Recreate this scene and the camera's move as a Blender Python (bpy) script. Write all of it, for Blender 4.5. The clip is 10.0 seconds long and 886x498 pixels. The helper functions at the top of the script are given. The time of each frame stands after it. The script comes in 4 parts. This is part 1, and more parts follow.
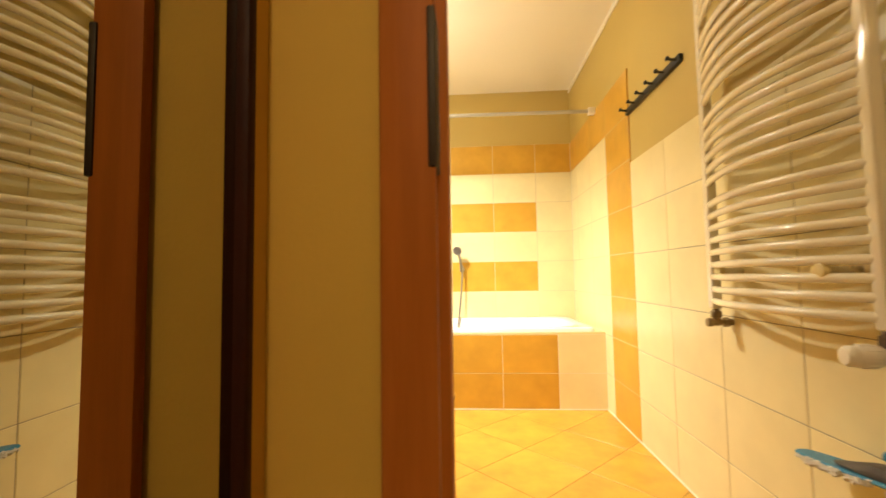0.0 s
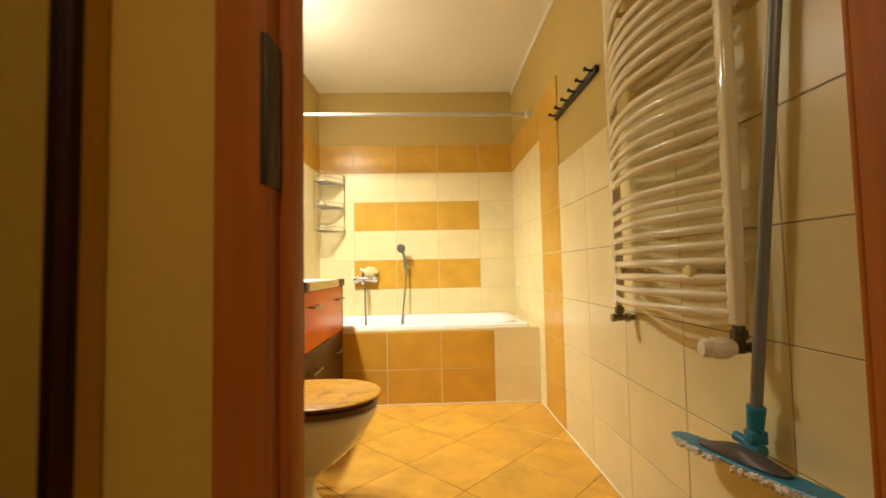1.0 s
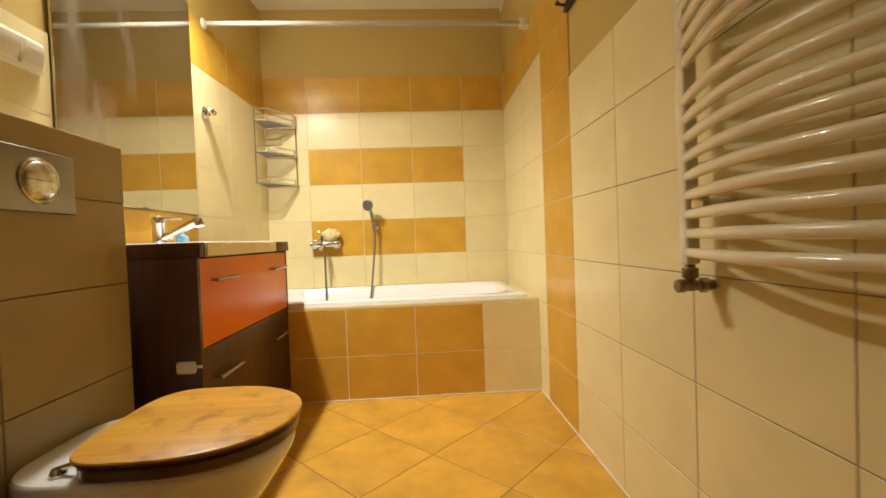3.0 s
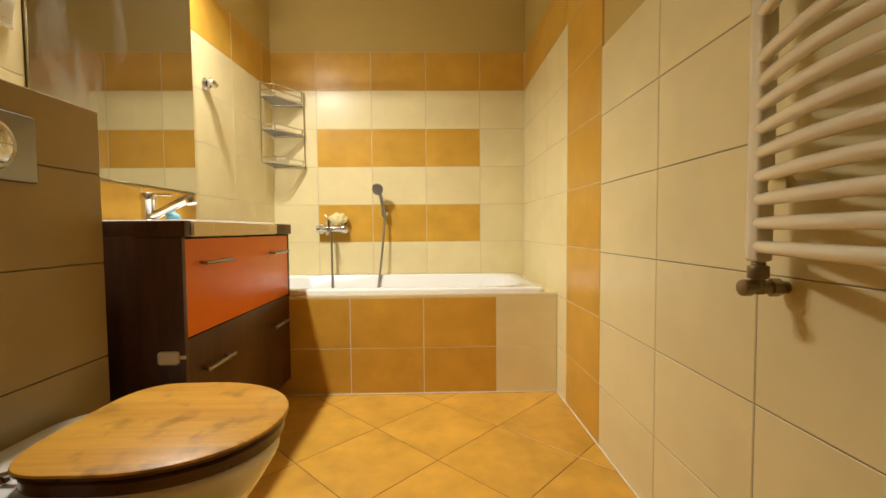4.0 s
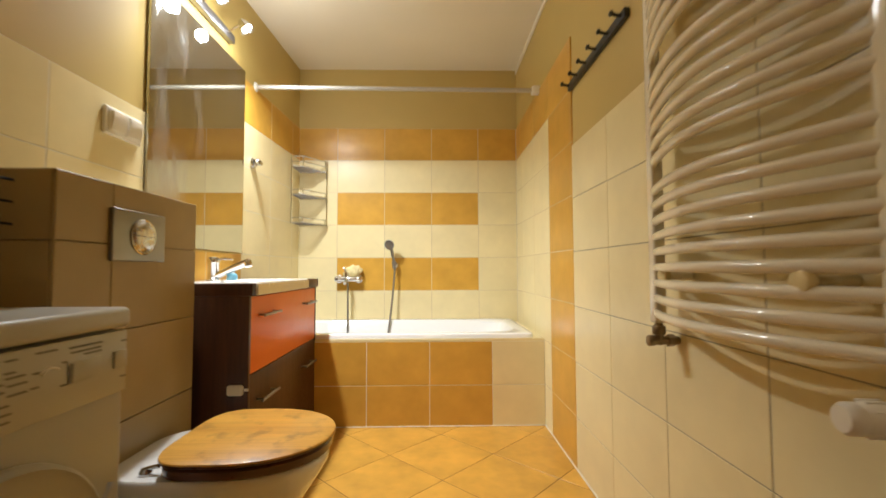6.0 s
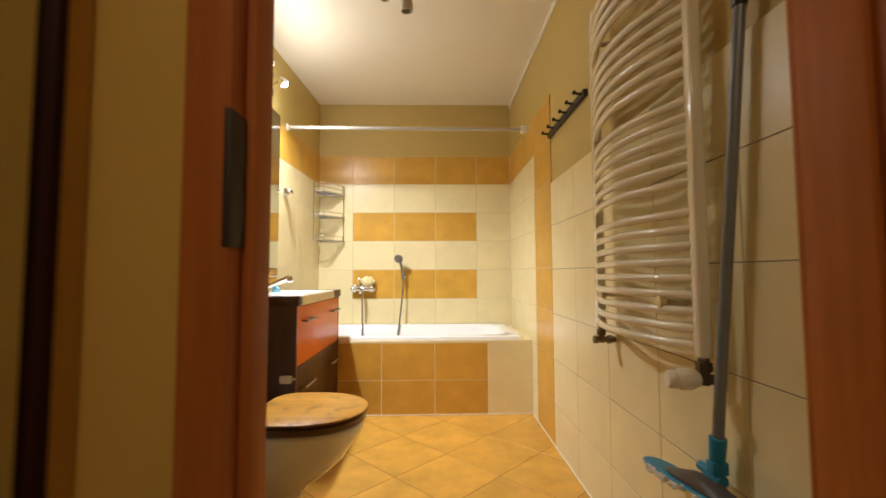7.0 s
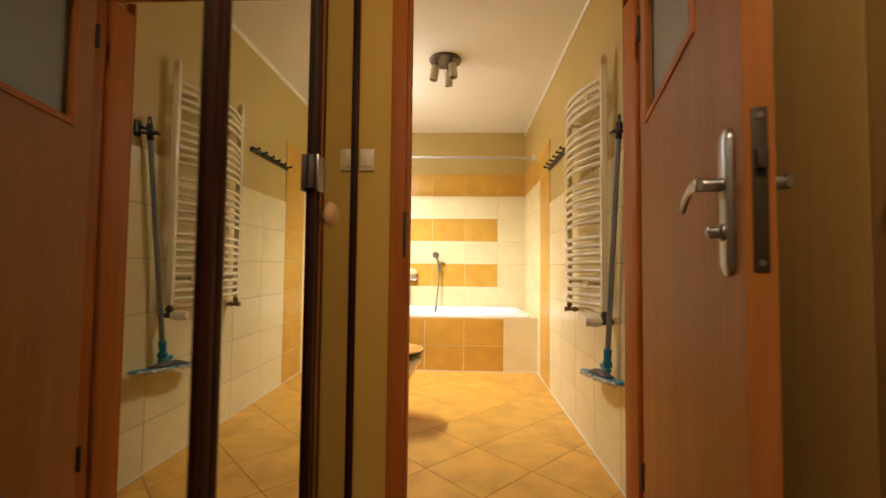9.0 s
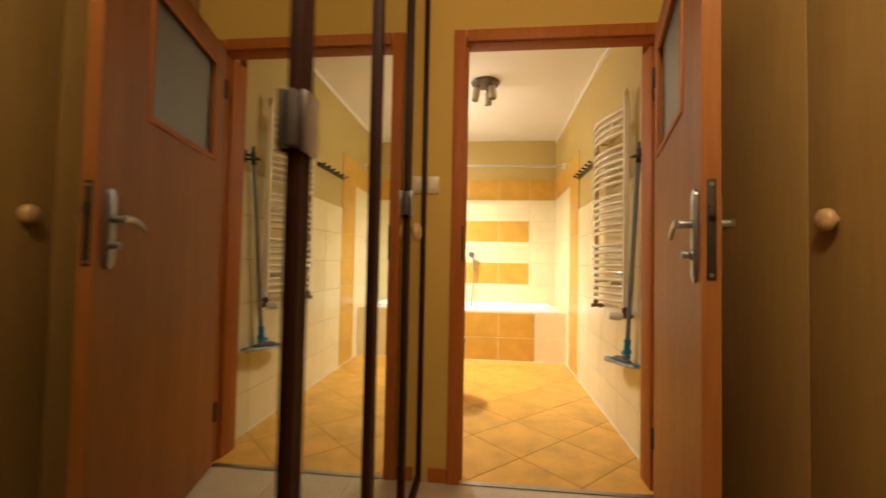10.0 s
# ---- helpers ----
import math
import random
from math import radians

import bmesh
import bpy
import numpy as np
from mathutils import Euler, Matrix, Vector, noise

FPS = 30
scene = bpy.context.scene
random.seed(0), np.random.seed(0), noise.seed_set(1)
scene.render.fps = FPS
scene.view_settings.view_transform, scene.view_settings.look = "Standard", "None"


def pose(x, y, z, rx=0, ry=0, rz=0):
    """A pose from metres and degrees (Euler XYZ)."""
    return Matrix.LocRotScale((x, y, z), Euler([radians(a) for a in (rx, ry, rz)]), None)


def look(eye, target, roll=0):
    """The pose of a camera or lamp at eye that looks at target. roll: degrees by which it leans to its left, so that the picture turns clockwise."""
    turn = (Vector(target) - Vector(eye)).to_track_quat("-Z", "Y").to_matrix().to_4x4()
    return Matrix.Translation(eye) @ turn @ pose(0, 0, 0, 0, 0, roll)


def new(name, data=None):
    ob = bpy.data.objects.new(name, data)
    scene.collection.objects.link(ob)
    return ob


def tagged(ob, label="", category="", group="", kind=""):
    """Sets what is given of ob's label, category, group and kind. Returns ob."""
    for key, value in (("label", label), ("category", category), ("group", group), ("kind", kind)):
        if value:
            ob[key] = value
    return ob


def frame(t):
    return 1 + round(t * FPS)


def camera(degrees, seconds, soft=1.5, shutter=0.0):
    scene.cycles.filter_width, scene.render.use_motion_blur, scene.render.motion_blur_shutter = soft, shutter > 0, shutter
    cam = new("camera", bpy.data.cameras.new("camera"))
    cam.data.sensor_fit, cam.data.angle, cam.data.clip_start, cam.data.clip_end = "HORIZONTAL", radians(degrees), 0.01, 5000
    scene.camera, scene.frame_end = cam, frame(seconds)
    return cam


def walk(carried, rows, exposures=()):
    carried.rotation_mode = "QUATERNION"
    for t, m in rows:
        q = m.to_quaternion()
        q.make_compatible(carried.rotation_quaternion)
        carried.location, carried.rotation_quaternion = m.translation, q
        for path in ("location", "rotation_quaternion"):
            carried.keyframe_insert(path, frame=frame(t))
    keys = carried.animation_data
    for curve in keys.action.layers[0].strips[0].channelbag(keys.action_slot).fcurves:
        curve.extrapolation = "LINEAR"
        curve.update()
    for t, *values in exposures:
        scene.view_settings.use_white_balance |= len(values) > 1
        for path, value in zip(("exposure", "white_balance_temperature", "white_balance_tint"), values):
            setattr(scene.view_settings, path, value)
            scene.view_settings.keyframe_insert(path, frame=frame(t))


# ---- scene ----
cam = camera(92.9, 10.0, shutter=0.5)
PATH = [
    (0, (-0.009, -0.119, 0.888), (-0.139, 1.873, 1.011), -0.9),
    (0.5, (0.064, -0.181, 0.893), (0.036, 1.814, 1.037), -1.0),
    (1, (0.127, -0.156, 0.901), (0.187, 1.841, 0.999), -1.1),
    (1.5, (0.158, -0.009, 0.883), (0.277, 1.987, 0.902), -1.6),
    (2, (0.17, 0.192, 0.873), (0.329, 2.185, 0.885), -1.0),
    (2.5, (0.195, 0.348, 0.852), (0.357, 2.342, 0.839), -2.9),
    (3, (0.233, 0.486, 0.834), (0.338, 2.483, 0.789), -2.1),
    (4.5, (0.243, 0.657, 0.821), (0.281, 2.654, 0.722), -0.4),
    (5, (0.241, 0.586, 0.848), (0.284, 2.586, 0.812), -0.8),
    (5.5, (0.246, 0.458, 0.873), (0.275, 2.457, 0.9), -0.3),
    (6, (0.218, 0.255, 0.905), (0.259, 2.253, 1.0), -0.2),
    (6.2, (0.202, 0.168, 0.927), (0.279, 2.163, 1.048), -0.3),
    (7.5, (0.189, -0.446, 0.964), (0.198, 1.551, 1.072), 0.0),
    (8, (0.161, -0.692, 0.959), (0.171, 1.306, 1.061), 0.4),
    (8.5, (0.167, -0.934, 0.96), (0.13, 1.063, 1.056), -0.5),
    (9, (0.16, -1.199, 0.96), (0.072, 0.797, 1.044), 0.6),
    (9.5, (0.131, -1.401, 0.974), (0.112, 0.597, 1.061), 0.7),
    (10, (0.071, -1.615, 0.988), (-0.141, 0.373, 1.051), 1.1),
]
walk(cam, [(t, look(eye, target, roll)) for t, eye, target, roll in PATH],
     exposures=[(0.0, 0.75, 6700, 10), (0.5, 0.4, 6700, 10), (1.0, 0.1, 6700, 10), (1.5, -0.05, 6550, 10), (2.0, -0.2, 6500, 10), (3.0, -0.27, 6450, 10), (4.5, -0.38, 6200, 10), (5.5, -0.25, 5750, 10),
                (6.2, -0.14, 5500, 12), (7.5, -0.18, 5750, 16), (8.5, 0.2, 5800, 18), (9.0, 0.4, 5850, 18), (10.0, 0.7, 5950, 18)])

# ---- world, lamps, exposure ----
world = bpy.data.worlds.new("world")
scene.world = world
world.use_nodes = True
world.node_tree.nodes["Background"].inputs[0].default_value = (0.9, 0.75, 0.5, 1)
world.node_tree.nodes["Background"].inputs[1].default_value = 0.02

SPOTS = [(-0.76, 1.90, 2.165), (-0.76, 2.15, 2.165), (-0.76, 2.40, 2.165)]


def point_lamp(name, at, watts, colour, radius):
    data = bpy.data.lights.new(name, "POINT")
    data.energy, data.color, data.shadow_soft_size = watts, colour, radius
    ob = new(name, data)
    ob.location = at
    return ob


def spot_lamp(name, at, way, watts, colour, degrees, radius):
    data = bpy.data.lights.new(name, "SPOT")
    data.energy, data.color, data.shadow_soft_size = watts, colour, radius
    data.spot_size, data.spot_blend = radians(degrees), 1.0
    ob = new(name, data)
    ob.matrix_world = look(at, Vector(at) + Vector(way))
    return ob


WARM = (1.0, 0.95, 0.84)
for (sx, sy, sz), way, watts, cone, glow in zip(SPOTS, ((0.26, 0.00, -0.96), (0.28, 0.14, -0.95), (0.27, 0.42, -0.87)), (44, 78, 88), (112, 114, 118), (7, 4.5, 3.5)):
    bulb = (sx + 0.034, sy + 0.008, sz - 0.048)
    point_lamp("spot_glow", bulb, glow, WARM, 0.03)
    spot_lamp("spot_beam", bulb, way, watts, WARM, cone, 0.03)
point_lamp("hall_bulb", (0.16, -1.58, 2.36), 25, (1.0, 0.76, 0.44), 0.08)

# ---- materials ----
MAT = {}


def links(m, a, b):
    m.node_tree.links.new(a, b)


def material(name, colour, rough=0.5, metal=0.0, vary=0.12, scale=6.0, fine=60.0, bump=0.05, spec=0.5, coat=0.0, tint=None, per_piece=0.0, dist=0.002, gloss=0.08):
    m = bpy.data.materials.new(name)
    m.use_nodes = True
    n = m.node_tree.nodes
    b = n["Principled BSDF"]
    b.inputs["Roughness"].default_value = rough
    b.inputs["Metallic"].default_value = metal
    b.inputs["Specular IOR Level"].default_value = spec
    b.inputs["Coat Weight"].default_value = coat
    b.inputs["Coat Roughness"].default_value = 0.08
    tc = n.new("ShaderNodeTexCoord")
    info = n.new("ShaderNodeObjectInfo")
    shift = n.new("ShaderNodeVectorMath")
    shift.operation = "MULTIPLY_ADD"
    comb = n.new("ShaderNodeCombineXYZ")
    for k in range(3):
        links(m, info.outputs["Random"], comb.inputs[k])
    links(m, comb.outputs[0], shift.inputs[0])
    shift.inputs[1].default_value = (37.0, 53.0, 71.0)
    links(m, tc.outputs["Object"], shift.inputs[2])
    big, small = n.new("ShaderNodeTexNoise"), n.new("ShaderNodeTexNoise")
    for t, s, d in ((big, scale, 2), (small, fine, 3)):
        t.inputs["Scale"].default_value = s
        t.inputs["Detail"].default_value = d
        links(m, shift.outputs[0], t.inputs["Vector"])
    ramp = n.new("ShaderNodeMapRange")
    ramp.inputs["From Min"].default_value, ramp.inputs["From Max"].default_value = 0.24, 0.76
    links(m, big.outputs["Fac"], ramp.inputs["Value"])
    tone = n.new("ShaderNodeMath")
    tone.operation = "MULTIPLY_ADD"
    links(m, small.outputs["Fac"], tone.inputs[0])
    tone.inputs[1].default_value = 0.5
    links(m, ramp.outputs[0], tone.inputs[2])
    ease = n.new("ShaderNodeMath")
    ease.operation = "SUBTRACT"
    ease.use_clamp = True
    links(m, tone.outputs[0], ease.inputs[0])
    ease.inputs[1].default_value = 0.25
    mix = n.new("ShaderNodeMix")
    mix.data_type = "RGBA"
    c = Vector(colour)
    t = Vector(tint) if tint else c * (1 - vary)
    mix.inputs["A"].default_value = (*t, 1)
    mix.inputs["B"].default_value = (*(c * (1 + vary * 0.35)), 1)
    links(m, ease.outputs[0], mix.inputs["Factor"])
    hsv = n.new("ShaderNodeHueSaturation")
    links(m, mix.outputs["Result"], hsv.inputs["Color"])
    val = n.new("ShaderNodeMapRange")
    val.inputs["To Min"].default_value, val.inputs["To Max"].default_value = 1 - per_piece, 1 + per_piece
    links(m, info.outputs["Random"], val.inputs["Value"])
    links(m, val.outputs[0], hsv.inputs["Value"])
    links(m, hsv.outputs[0], b.inputs["Base Color"])
    rr = n.new("ShaderNodeMapRange")
    rr.inputs["To Min"].default_value, rr.inputs["To Max"].default_value = max(rough - gloss, 0.02), min(rough + gloss, 1)
    links(m, small.outputs["Fac"], rr.inputs["Value"])
    links(m, rr.outputs[0], b.inputs["Roughness"])
    if bump:
        bp = n.new("ShaderNodeBump")
        bp.inputs["Strength"].default_value, bp.inputs["Distance"].default_value = bump, dist
        links(m, small.outputs["Fac"], bp.inputs["Height"])
        links(m, bp.outputs[0], b.inputs["Normal"])
    MAT[name] = m
    return m


def wood(name, dark, light, rough=0.4, stretch=(1, 1, 12), scale=14.0, coat=0.0):
    m = material(name, light, rough, bump=0.04, coat=coat)
    n = m.node_tree.nodes
    tc = n["Texture Coordinate"]
    mp = n.new("ShaderNodeMapping")
    mp.inputs["Scale"].default_value = tuple(1 / s for s in stretch)
    links(m, tc.outputs["Object"], mp.inputs["Vector"])
    g = n.new("ShaderNodeTexNoise")
    g.inputs["Scale"].default_value, g.inputs["Detail"].default_value, g.inputs["Roughness"].default_value = scale * 3, 6, 0.65
    links(m, mp.outputs[0], g.inputs["Vector"])
    g2 = n.new("ShaderNodeTexNoise")
    g2.inputs["Scale"].default_value, g2.inputs["Detail"].default_value = scale * 0.5, 3
    links(m, mp.outputs[0], g2.inputs["Vector"])
    add = n.new("ShaderNodeMath")
    add.operation = "MULTIPLY_ADD"
    links(m, g.outputs["Fac"], add.inputs[0])
    add.inputs[1].default_value = 0.6
    half = n.new("ShaderNodeMath")
    half.operation = "MULTIPLY"
    links(m, g2.outputs["Fac"], half.inputs[0])
    half.inputs[1].default_value = 0.4
    links(m, half.outputs[0], add.inputs[2])
    r = n.new("ShaderNodeMapRange")
    r.inputs["From Min"].default_value, r.inputs["From Max"].default_value = 0.36, 0.64
    links(m, add.outputs[0], r.inputs["Value"])
    mix = n["Mix"]
    mix.inputs["A"].default_value, mix.inputs["B"].default_value = (*dark, 1), (*light, 1)
    links(m, r.outputs[0], mix.inputs["Factor"])
    return m


material("cream_tile", (0.80, 0.69, 0.38), 0.30, spec=0.36, gloss=0.015, vary=0.08, scale=5, fine=26, bump=0.0, per_piece=0.02)
material("orange_tile", (0.64, 0.362, 0.050), 0.30, spec=0.30, gloss=0.015, vary=0.14, scale=7, fine=26, bump=0.0, per_piece=0.04)
material("floor_tile", (0.70, 0.385, 0.056), 0.34, gloss=0.02, spec=0.4, vary=0.27, scale=6.5, fine=30, bump=0.0, per_piece=0.03)
# cream tile darkened and browned, the cistern box's shade put into its colour
material("shaded_cream_tile", (0.375, 0.28, 0.132), 0.34, gloss=0.015, spec=0.3, vary=0.10, scale=6, fine=26, bump=0.0, per_piece=0.03)
material("hall_tile", (0.55, 0.47, 0.34), 0.30, vary=0.12, scale=6, fine=40, bump=0.08, per_piece=0.04)
material("floor_grout", (0.24, 0.135, 0.045), 0.85, vary=0.15, scale=12, fine=120, bump=0.2)
material("grout", (0.66, 0.55, 0.34), 0.85, vary=0.15, scale=12, fine=120, bump=0.3)
material("tan_grout", (0.33, 0.25, 0.12), 0.9, vary=0.2, scale=9, fine=120, bump=0.2)
# grout darkened: the shade in the right wall's recessed joints is coloured in
material("shaded_grout", (0.32, 0.275, 0.20), 0.9, vary=0.2, scale=9, fine=120, bump=0.2)
material("white_grout", (0.80, 0.75, 0.62), 0.7, vary=0.1, scale=12, fine=120, bump=0.2)
material("olive_paint", (0.55, 0.405, 0.120), 0.55, vary=0.06, scale=2.2, fine=160, bump=0.12, spec=0.5)
material("hall_paint", (0.64, 0.43, 0.088), 0.7, vary=0.06, scale=2.2, fine=160, bump=0.15, spec=0.3)
material("ceiling_paint", (0.83, 0.76, 0.60), 0.85, vary=0.04, scale=1.8, fine=140, bump=0.15, spec=0.2)
material("white_acrylic", (0.88, 0.88, 0.86), 0.12, vary=0.02, scale=4, fine=60, bump=0.0, coat=0.4)
material("white_ceramic", (0.84, 0.82, 0.76), 0.10, vary=0.02, scale=4, fine=60, bump=0.0, coat=0.4)
material("basin_edge", (0.85, 0.77, 0.56), 0.25, vary=0.04, scale=5, fine=60, bump=0.03)
material("white_enamel", (0.82, 0.75, 0.58), 0.10, gloss=0.03, vary=0.03, scale=5, fine=80, bump=0.0, coat=0.6)
# white paint greyed: the shade beside the door is in the base colour
material("shaded_appliance_white", (0.41, 0.395, 0.33), 0.30, gloss=0.01, vary=0.03, scale=4, fine=120, bump=0.0)
# white enamel darkened to offset the strong spotlight close to the rail
material("dimmed_enamel", (0.46, 0.43, 0.36), 0.42, vary=0.04, scale=6, fine=80, bump=0.02)
material("appliance_grey", (0.26, 0.25, 0.22), 0.4, vary=0.05, scale=6, fine=80, bump=0.02)
material("print_grey", (0.16, 0.145, 0.12), 0.5, vary=0.1, scale=20, fine=90, bump=0.0)
material("white_plastic", (0.80, 0.76, 0.65), 0.35, vary=0.03, scale=8, fine=90, bump=0.02)
material("yellowed_plastic", (0.72, 0.585, 0.27), 0.38, vary=0.06, scale=8, fine=90, bump=0.02)
material("cream_plastic", (0.80, 0.72, 0.50), 0.35, vary=0.04, scale=8, fine=90, bump=0.02)
material("chrome", (0.74, 0.74, 0.74), 0.14, metal=1.0, vary=0.06, scale=9, fine=90, bump=0.0)
material("soft_chrome", (0.60, 0.59, 0.57), 0.27, metal=1.0, vary=0.05, scale=9, fine=90, bump=0.0, gloss=0.02)
material("brushed_steel", (0.36, 0.36, 0.37), 0.38, metal=1.0, vary=0.08, scale=9, fine=140, bump=0.04)
material("satin_steel", (0.30, 0.295, 0.285), 0.37, metal=1.0, vary=0.10, scale=5, fine=160, bump=0.03)
material("dark_metal", (0.16, 0.13, 0.10), 0.42, metal=0.9, vary=0.2, scale=14, fine=90, bump=0.05)
material("lock_metal", (0.045, 0.032, 0.022), 0.55, metal=0.25, vary=0.25, scale=18, fine=90, bump=0.05)
material("brass_valve", (0.30, 0.24, 0.15), 0.40, metal=0.9, vary=0.2, scale=14, fine=90, bump=0.05)
material("black_metal", (0.018, 0.017, 0.016), 0.4, vary=0.2, scale=12, fine=90, bump=0.04)
material("grey_tube", (0.20, 0.22, 0.24), 0.38, metal=0.2, vary=0.08, scale=12, fine=90, bump=0.02)
material("teal_plastic", (0.012, 0.20, 0.35), 0.42, vary=0.08, scale=12, fine=90, bump=0.02)
material("grey_plastic", (0.075, 0.065, 0.06), 0.5, vary=0.1, scale=12, fine=90, bump=0.02)
material("mop_cloth", (0.74, 0.70, 0.60), 0.95, vary=0.25, scale=40, fine=220, bump=0.6, spec=0.1)
material("sponge", (0.82, 0.70, 0.36), 0.95, vary=0.18, scale=30, fine=160, bump=0.8, spec=0.1)
material("orange_lacquer", (0.84, 0.205, 0.014), 0.37, vary=0.03, scale=4, fine=30, bump=0.0, coat=0.1)
material("dark_glass", (0.015, 0.013, 0.012), 0.06, vary=0.1, scale=4, fine=60, bump=0.0, coat=0.5)
material("smoked_shade", (0.56, 0.51, 0.38), 0.3, vary=0.1, scale=8, fine=60, bump=0.0)
material("blue_plastic", (0.22, 0.52, 0.72), 0.3, vary=0.1, scale=12, fine=60, bump=0.0)
wood("wenge", (0.032, 0.012, 0.006), (0.085, 0.032, 0.014), 0.38, stretch=(1, 1, 14))
wood("mahogany_frame", (0.020, 0.006, 0.004), (0.042, 0.012, 0.006), 0.52, stretch=(1, 1, 14))
wood("door_veneer", (0.30, 0.110, 0.022), (0.39, 0.150, 0.031), 0.52, stretch=(1, 1, 16), scale=20)
wood("frame_veneer", (0.38, 0.118, 0.018), (0.48, 0.155, 0.025), 0.52, stretch=(1, 1, 16), scale=20)
wood("knob_wood", (0.60, 0.38, 0.16), (0.74, 0.50, 0.23), 0.35, stretch=(1, 1, 3), scale=20, coat=0.3)
wood("closet_board", (0.38, 0.240, 0.066), (0.45, 0.290, 0.084), 0.5, stretch=(1, 1, 10), scale=10)
m = wood("bamboo", (0.60, 0.290, 0.032), (0.74, 0.395, 0.048), 0.42, stretch=(14, 1, 1), scale=30, coat=0.1)
n = m.node_tree.nodes
strip = n.new("ShaderNodeTexBrick")
strip.offset = 0.37
for key, value in (("Color1", (0.93, 0.93, 0.93, 1)), ("Color2", (1.05, 1.05, 1.05, 1)), ("Mortar", (0.86, 0.86, 0.86, 1)), ("Scale", 1.0), ("Mortar Size", 0.0004), ("Brick Width", 0.30), ("Row Height", 0.021)):
    strip.inputs[key].default_value = value
links(m, n["Texture Coordinate"].outputs["Object"], strip.inputs["Vector"])
knot = n.new("ShaderNodeTexNoise")
knot.inputs["Scale"].default_value = 13
knot.inputs["Detail"].default_value = 3
strands = n.new("ShaderNodeVectorMath")
strands.operation = "SNAP"
strands.inputs[1].default_value = (0.002, 0.0105, 0.5)
links(m, n["Texture Coordinate"].outputs["Object"], strands.inputs[0])
links(m, strands.outputs[0], knot.inputs["Vector"])
kr = n.new("ShaderNodeMapRange")
kr.inputs["From Min"].default_value, kr.inputs["From Max"].default_value = 0.54, 0.68
kr.inputs["To Min"].default_value, kr.inputs["To Max"].default_value = 1.0, 0.62
links(m, knot.outputs["Fac"], kr.inputs["Value"])
times = n.new("ShaderNodeMix")
times.data_type, times.blend_type = "RGBA", "MULTIPLY"
times.inputs["Factor"].default_value = 1
times2 = n.new("ShaderNodeMix")
times2.data_type, times2.blend_type = "RGBA", "MULTIPLY"
times2.inputs["Factor"].default_value = 1
links(m, n["Mix"].outputs["Result"], times.inputs["A"])
links(m, strip.outputs["Color"], times.inputs["B"])
links(m, times.outputs["Result"], times2.inputs["A"])
links(m, kr.outputs[0], times2.inputs["B"])
links(m, times2.outputs["Result"], n["Hue/Saturation/Value"].inputs["Color"])
for lk in list(m.node_tree.links):
    if lk.to_socket.name == "Normal":
        m.node_tree.links.remove(lk)
wood("seat_rim", (0.055, 0.022, 0.010), (0.12, 0.050, 0.020), 0.3, stretch=(6, 6, 1), scale=14, coat=0.3)

for key, value in (("door_veneer", 0.22), ("mahogany_frame", 0.15), ("frame_veneer", 0.16)):
    MAT[key].node_tree.nodes["Principled BSDF"].inputs["Specular IOR Level"].default_value = value
m = material("mirror_glass", (0.58, 0.57, 0.52), 0.03, metal=1.0, vary=0.03, scale=3, fine=30, bump=0.0)
for lk in list(m.node_tree.links):
    if lk.to_socket.name == "Roughness":
        m.node_tree.links.remove(lk)
m.node_tree.nodes["Principled BSDF"].inputs["Roughness"].default_value = 0.008
n = m.node_tree.nodes
mp = n.new("ShaderNodeMapping")
mp.inputs["Scale"].default_value = (1.0, 9.0, 2.2)
mp.inputs["Rotation"].default_value = (0.35, 0.0, 0.0)
links(m, n["Texture Coordinate"].outputs["Object"], mp.inputs["Vector"])
smear = n.new("ShaderNodeTexNoise")
smear.inputs["Scale"].default_value, smear.inputs["Detail"].default_value = 1.0, 4
links(m, mp.outputs[0], smear.inputs["Vector"])
mark = n.new("ShaderNodeMapRange")
mark.inputs["From Min"].default_value, mark.inputs["From Max"].default_value = 0.60, 0.72
mark.inputs["To Min"].default_value, mark.inputs["To Max"].default_value = 0.008, 0.22
links(m, smear.outputs["Fac"], mark.inputs["Value"])
links(m, mark.outputs[0], n["Principled BSDF"].inputs["Roughness"])
film = n.new("ShaderNodeMapRange")
film.inputs["From Min"].default_value, film.inputs["From Max"].default_value = 0.52, 0.76
film.inputs["To Min"].default_value, film.inputs["To Max"].default_value = 0.985, 0.80
sep = n.new("ShaderNodeSeparateXYZ")
links(m, n["Texture Coordinate"].outputs["Object"], sep.inputs[0])
# streaks grow stronger towards the doorway side of the mirror
side = n.new("ShaderNodeMapRange")
side.inputs["From Min"].default_value, side.inputs["From Max"].default_value = 0.10, -0.24
side.inputs["To Min"].default_value, side.inputs["To Max"].default_value = 0.72, 1.22
links(m, sep.outputs["Y"], side.inputs["Value"])
streak = n.new("ShaderNodeMath")
streak.operation = "MULTIPLY"
links(m, smear.outputs["Fac"], streak.inputs[0])
links(m, side.outputs[0], streak.inputs[1])
links(m, streak.outputs[0], film.inputs["Value"])
links(m, streak.outputs[0], mark.inputs["Value"])
links(m, film.outputs[0], n["Principled BSDF"].inputs["Metallic"])
m = material("hall_mirror_glass", (0.58, 0.57, 0.49), 0.03, metal=1.0, vary=0.03, scale=3, fine=30, bump=0.0)
for lk in list(m.node_tree.links):
    if lk.to_socket.name == "Roughness":
        m.node_tree.links.remove(lk)
m.node_tree.nodes["Principled BSDF"].inputs["Roughness"].default_value = 0.008
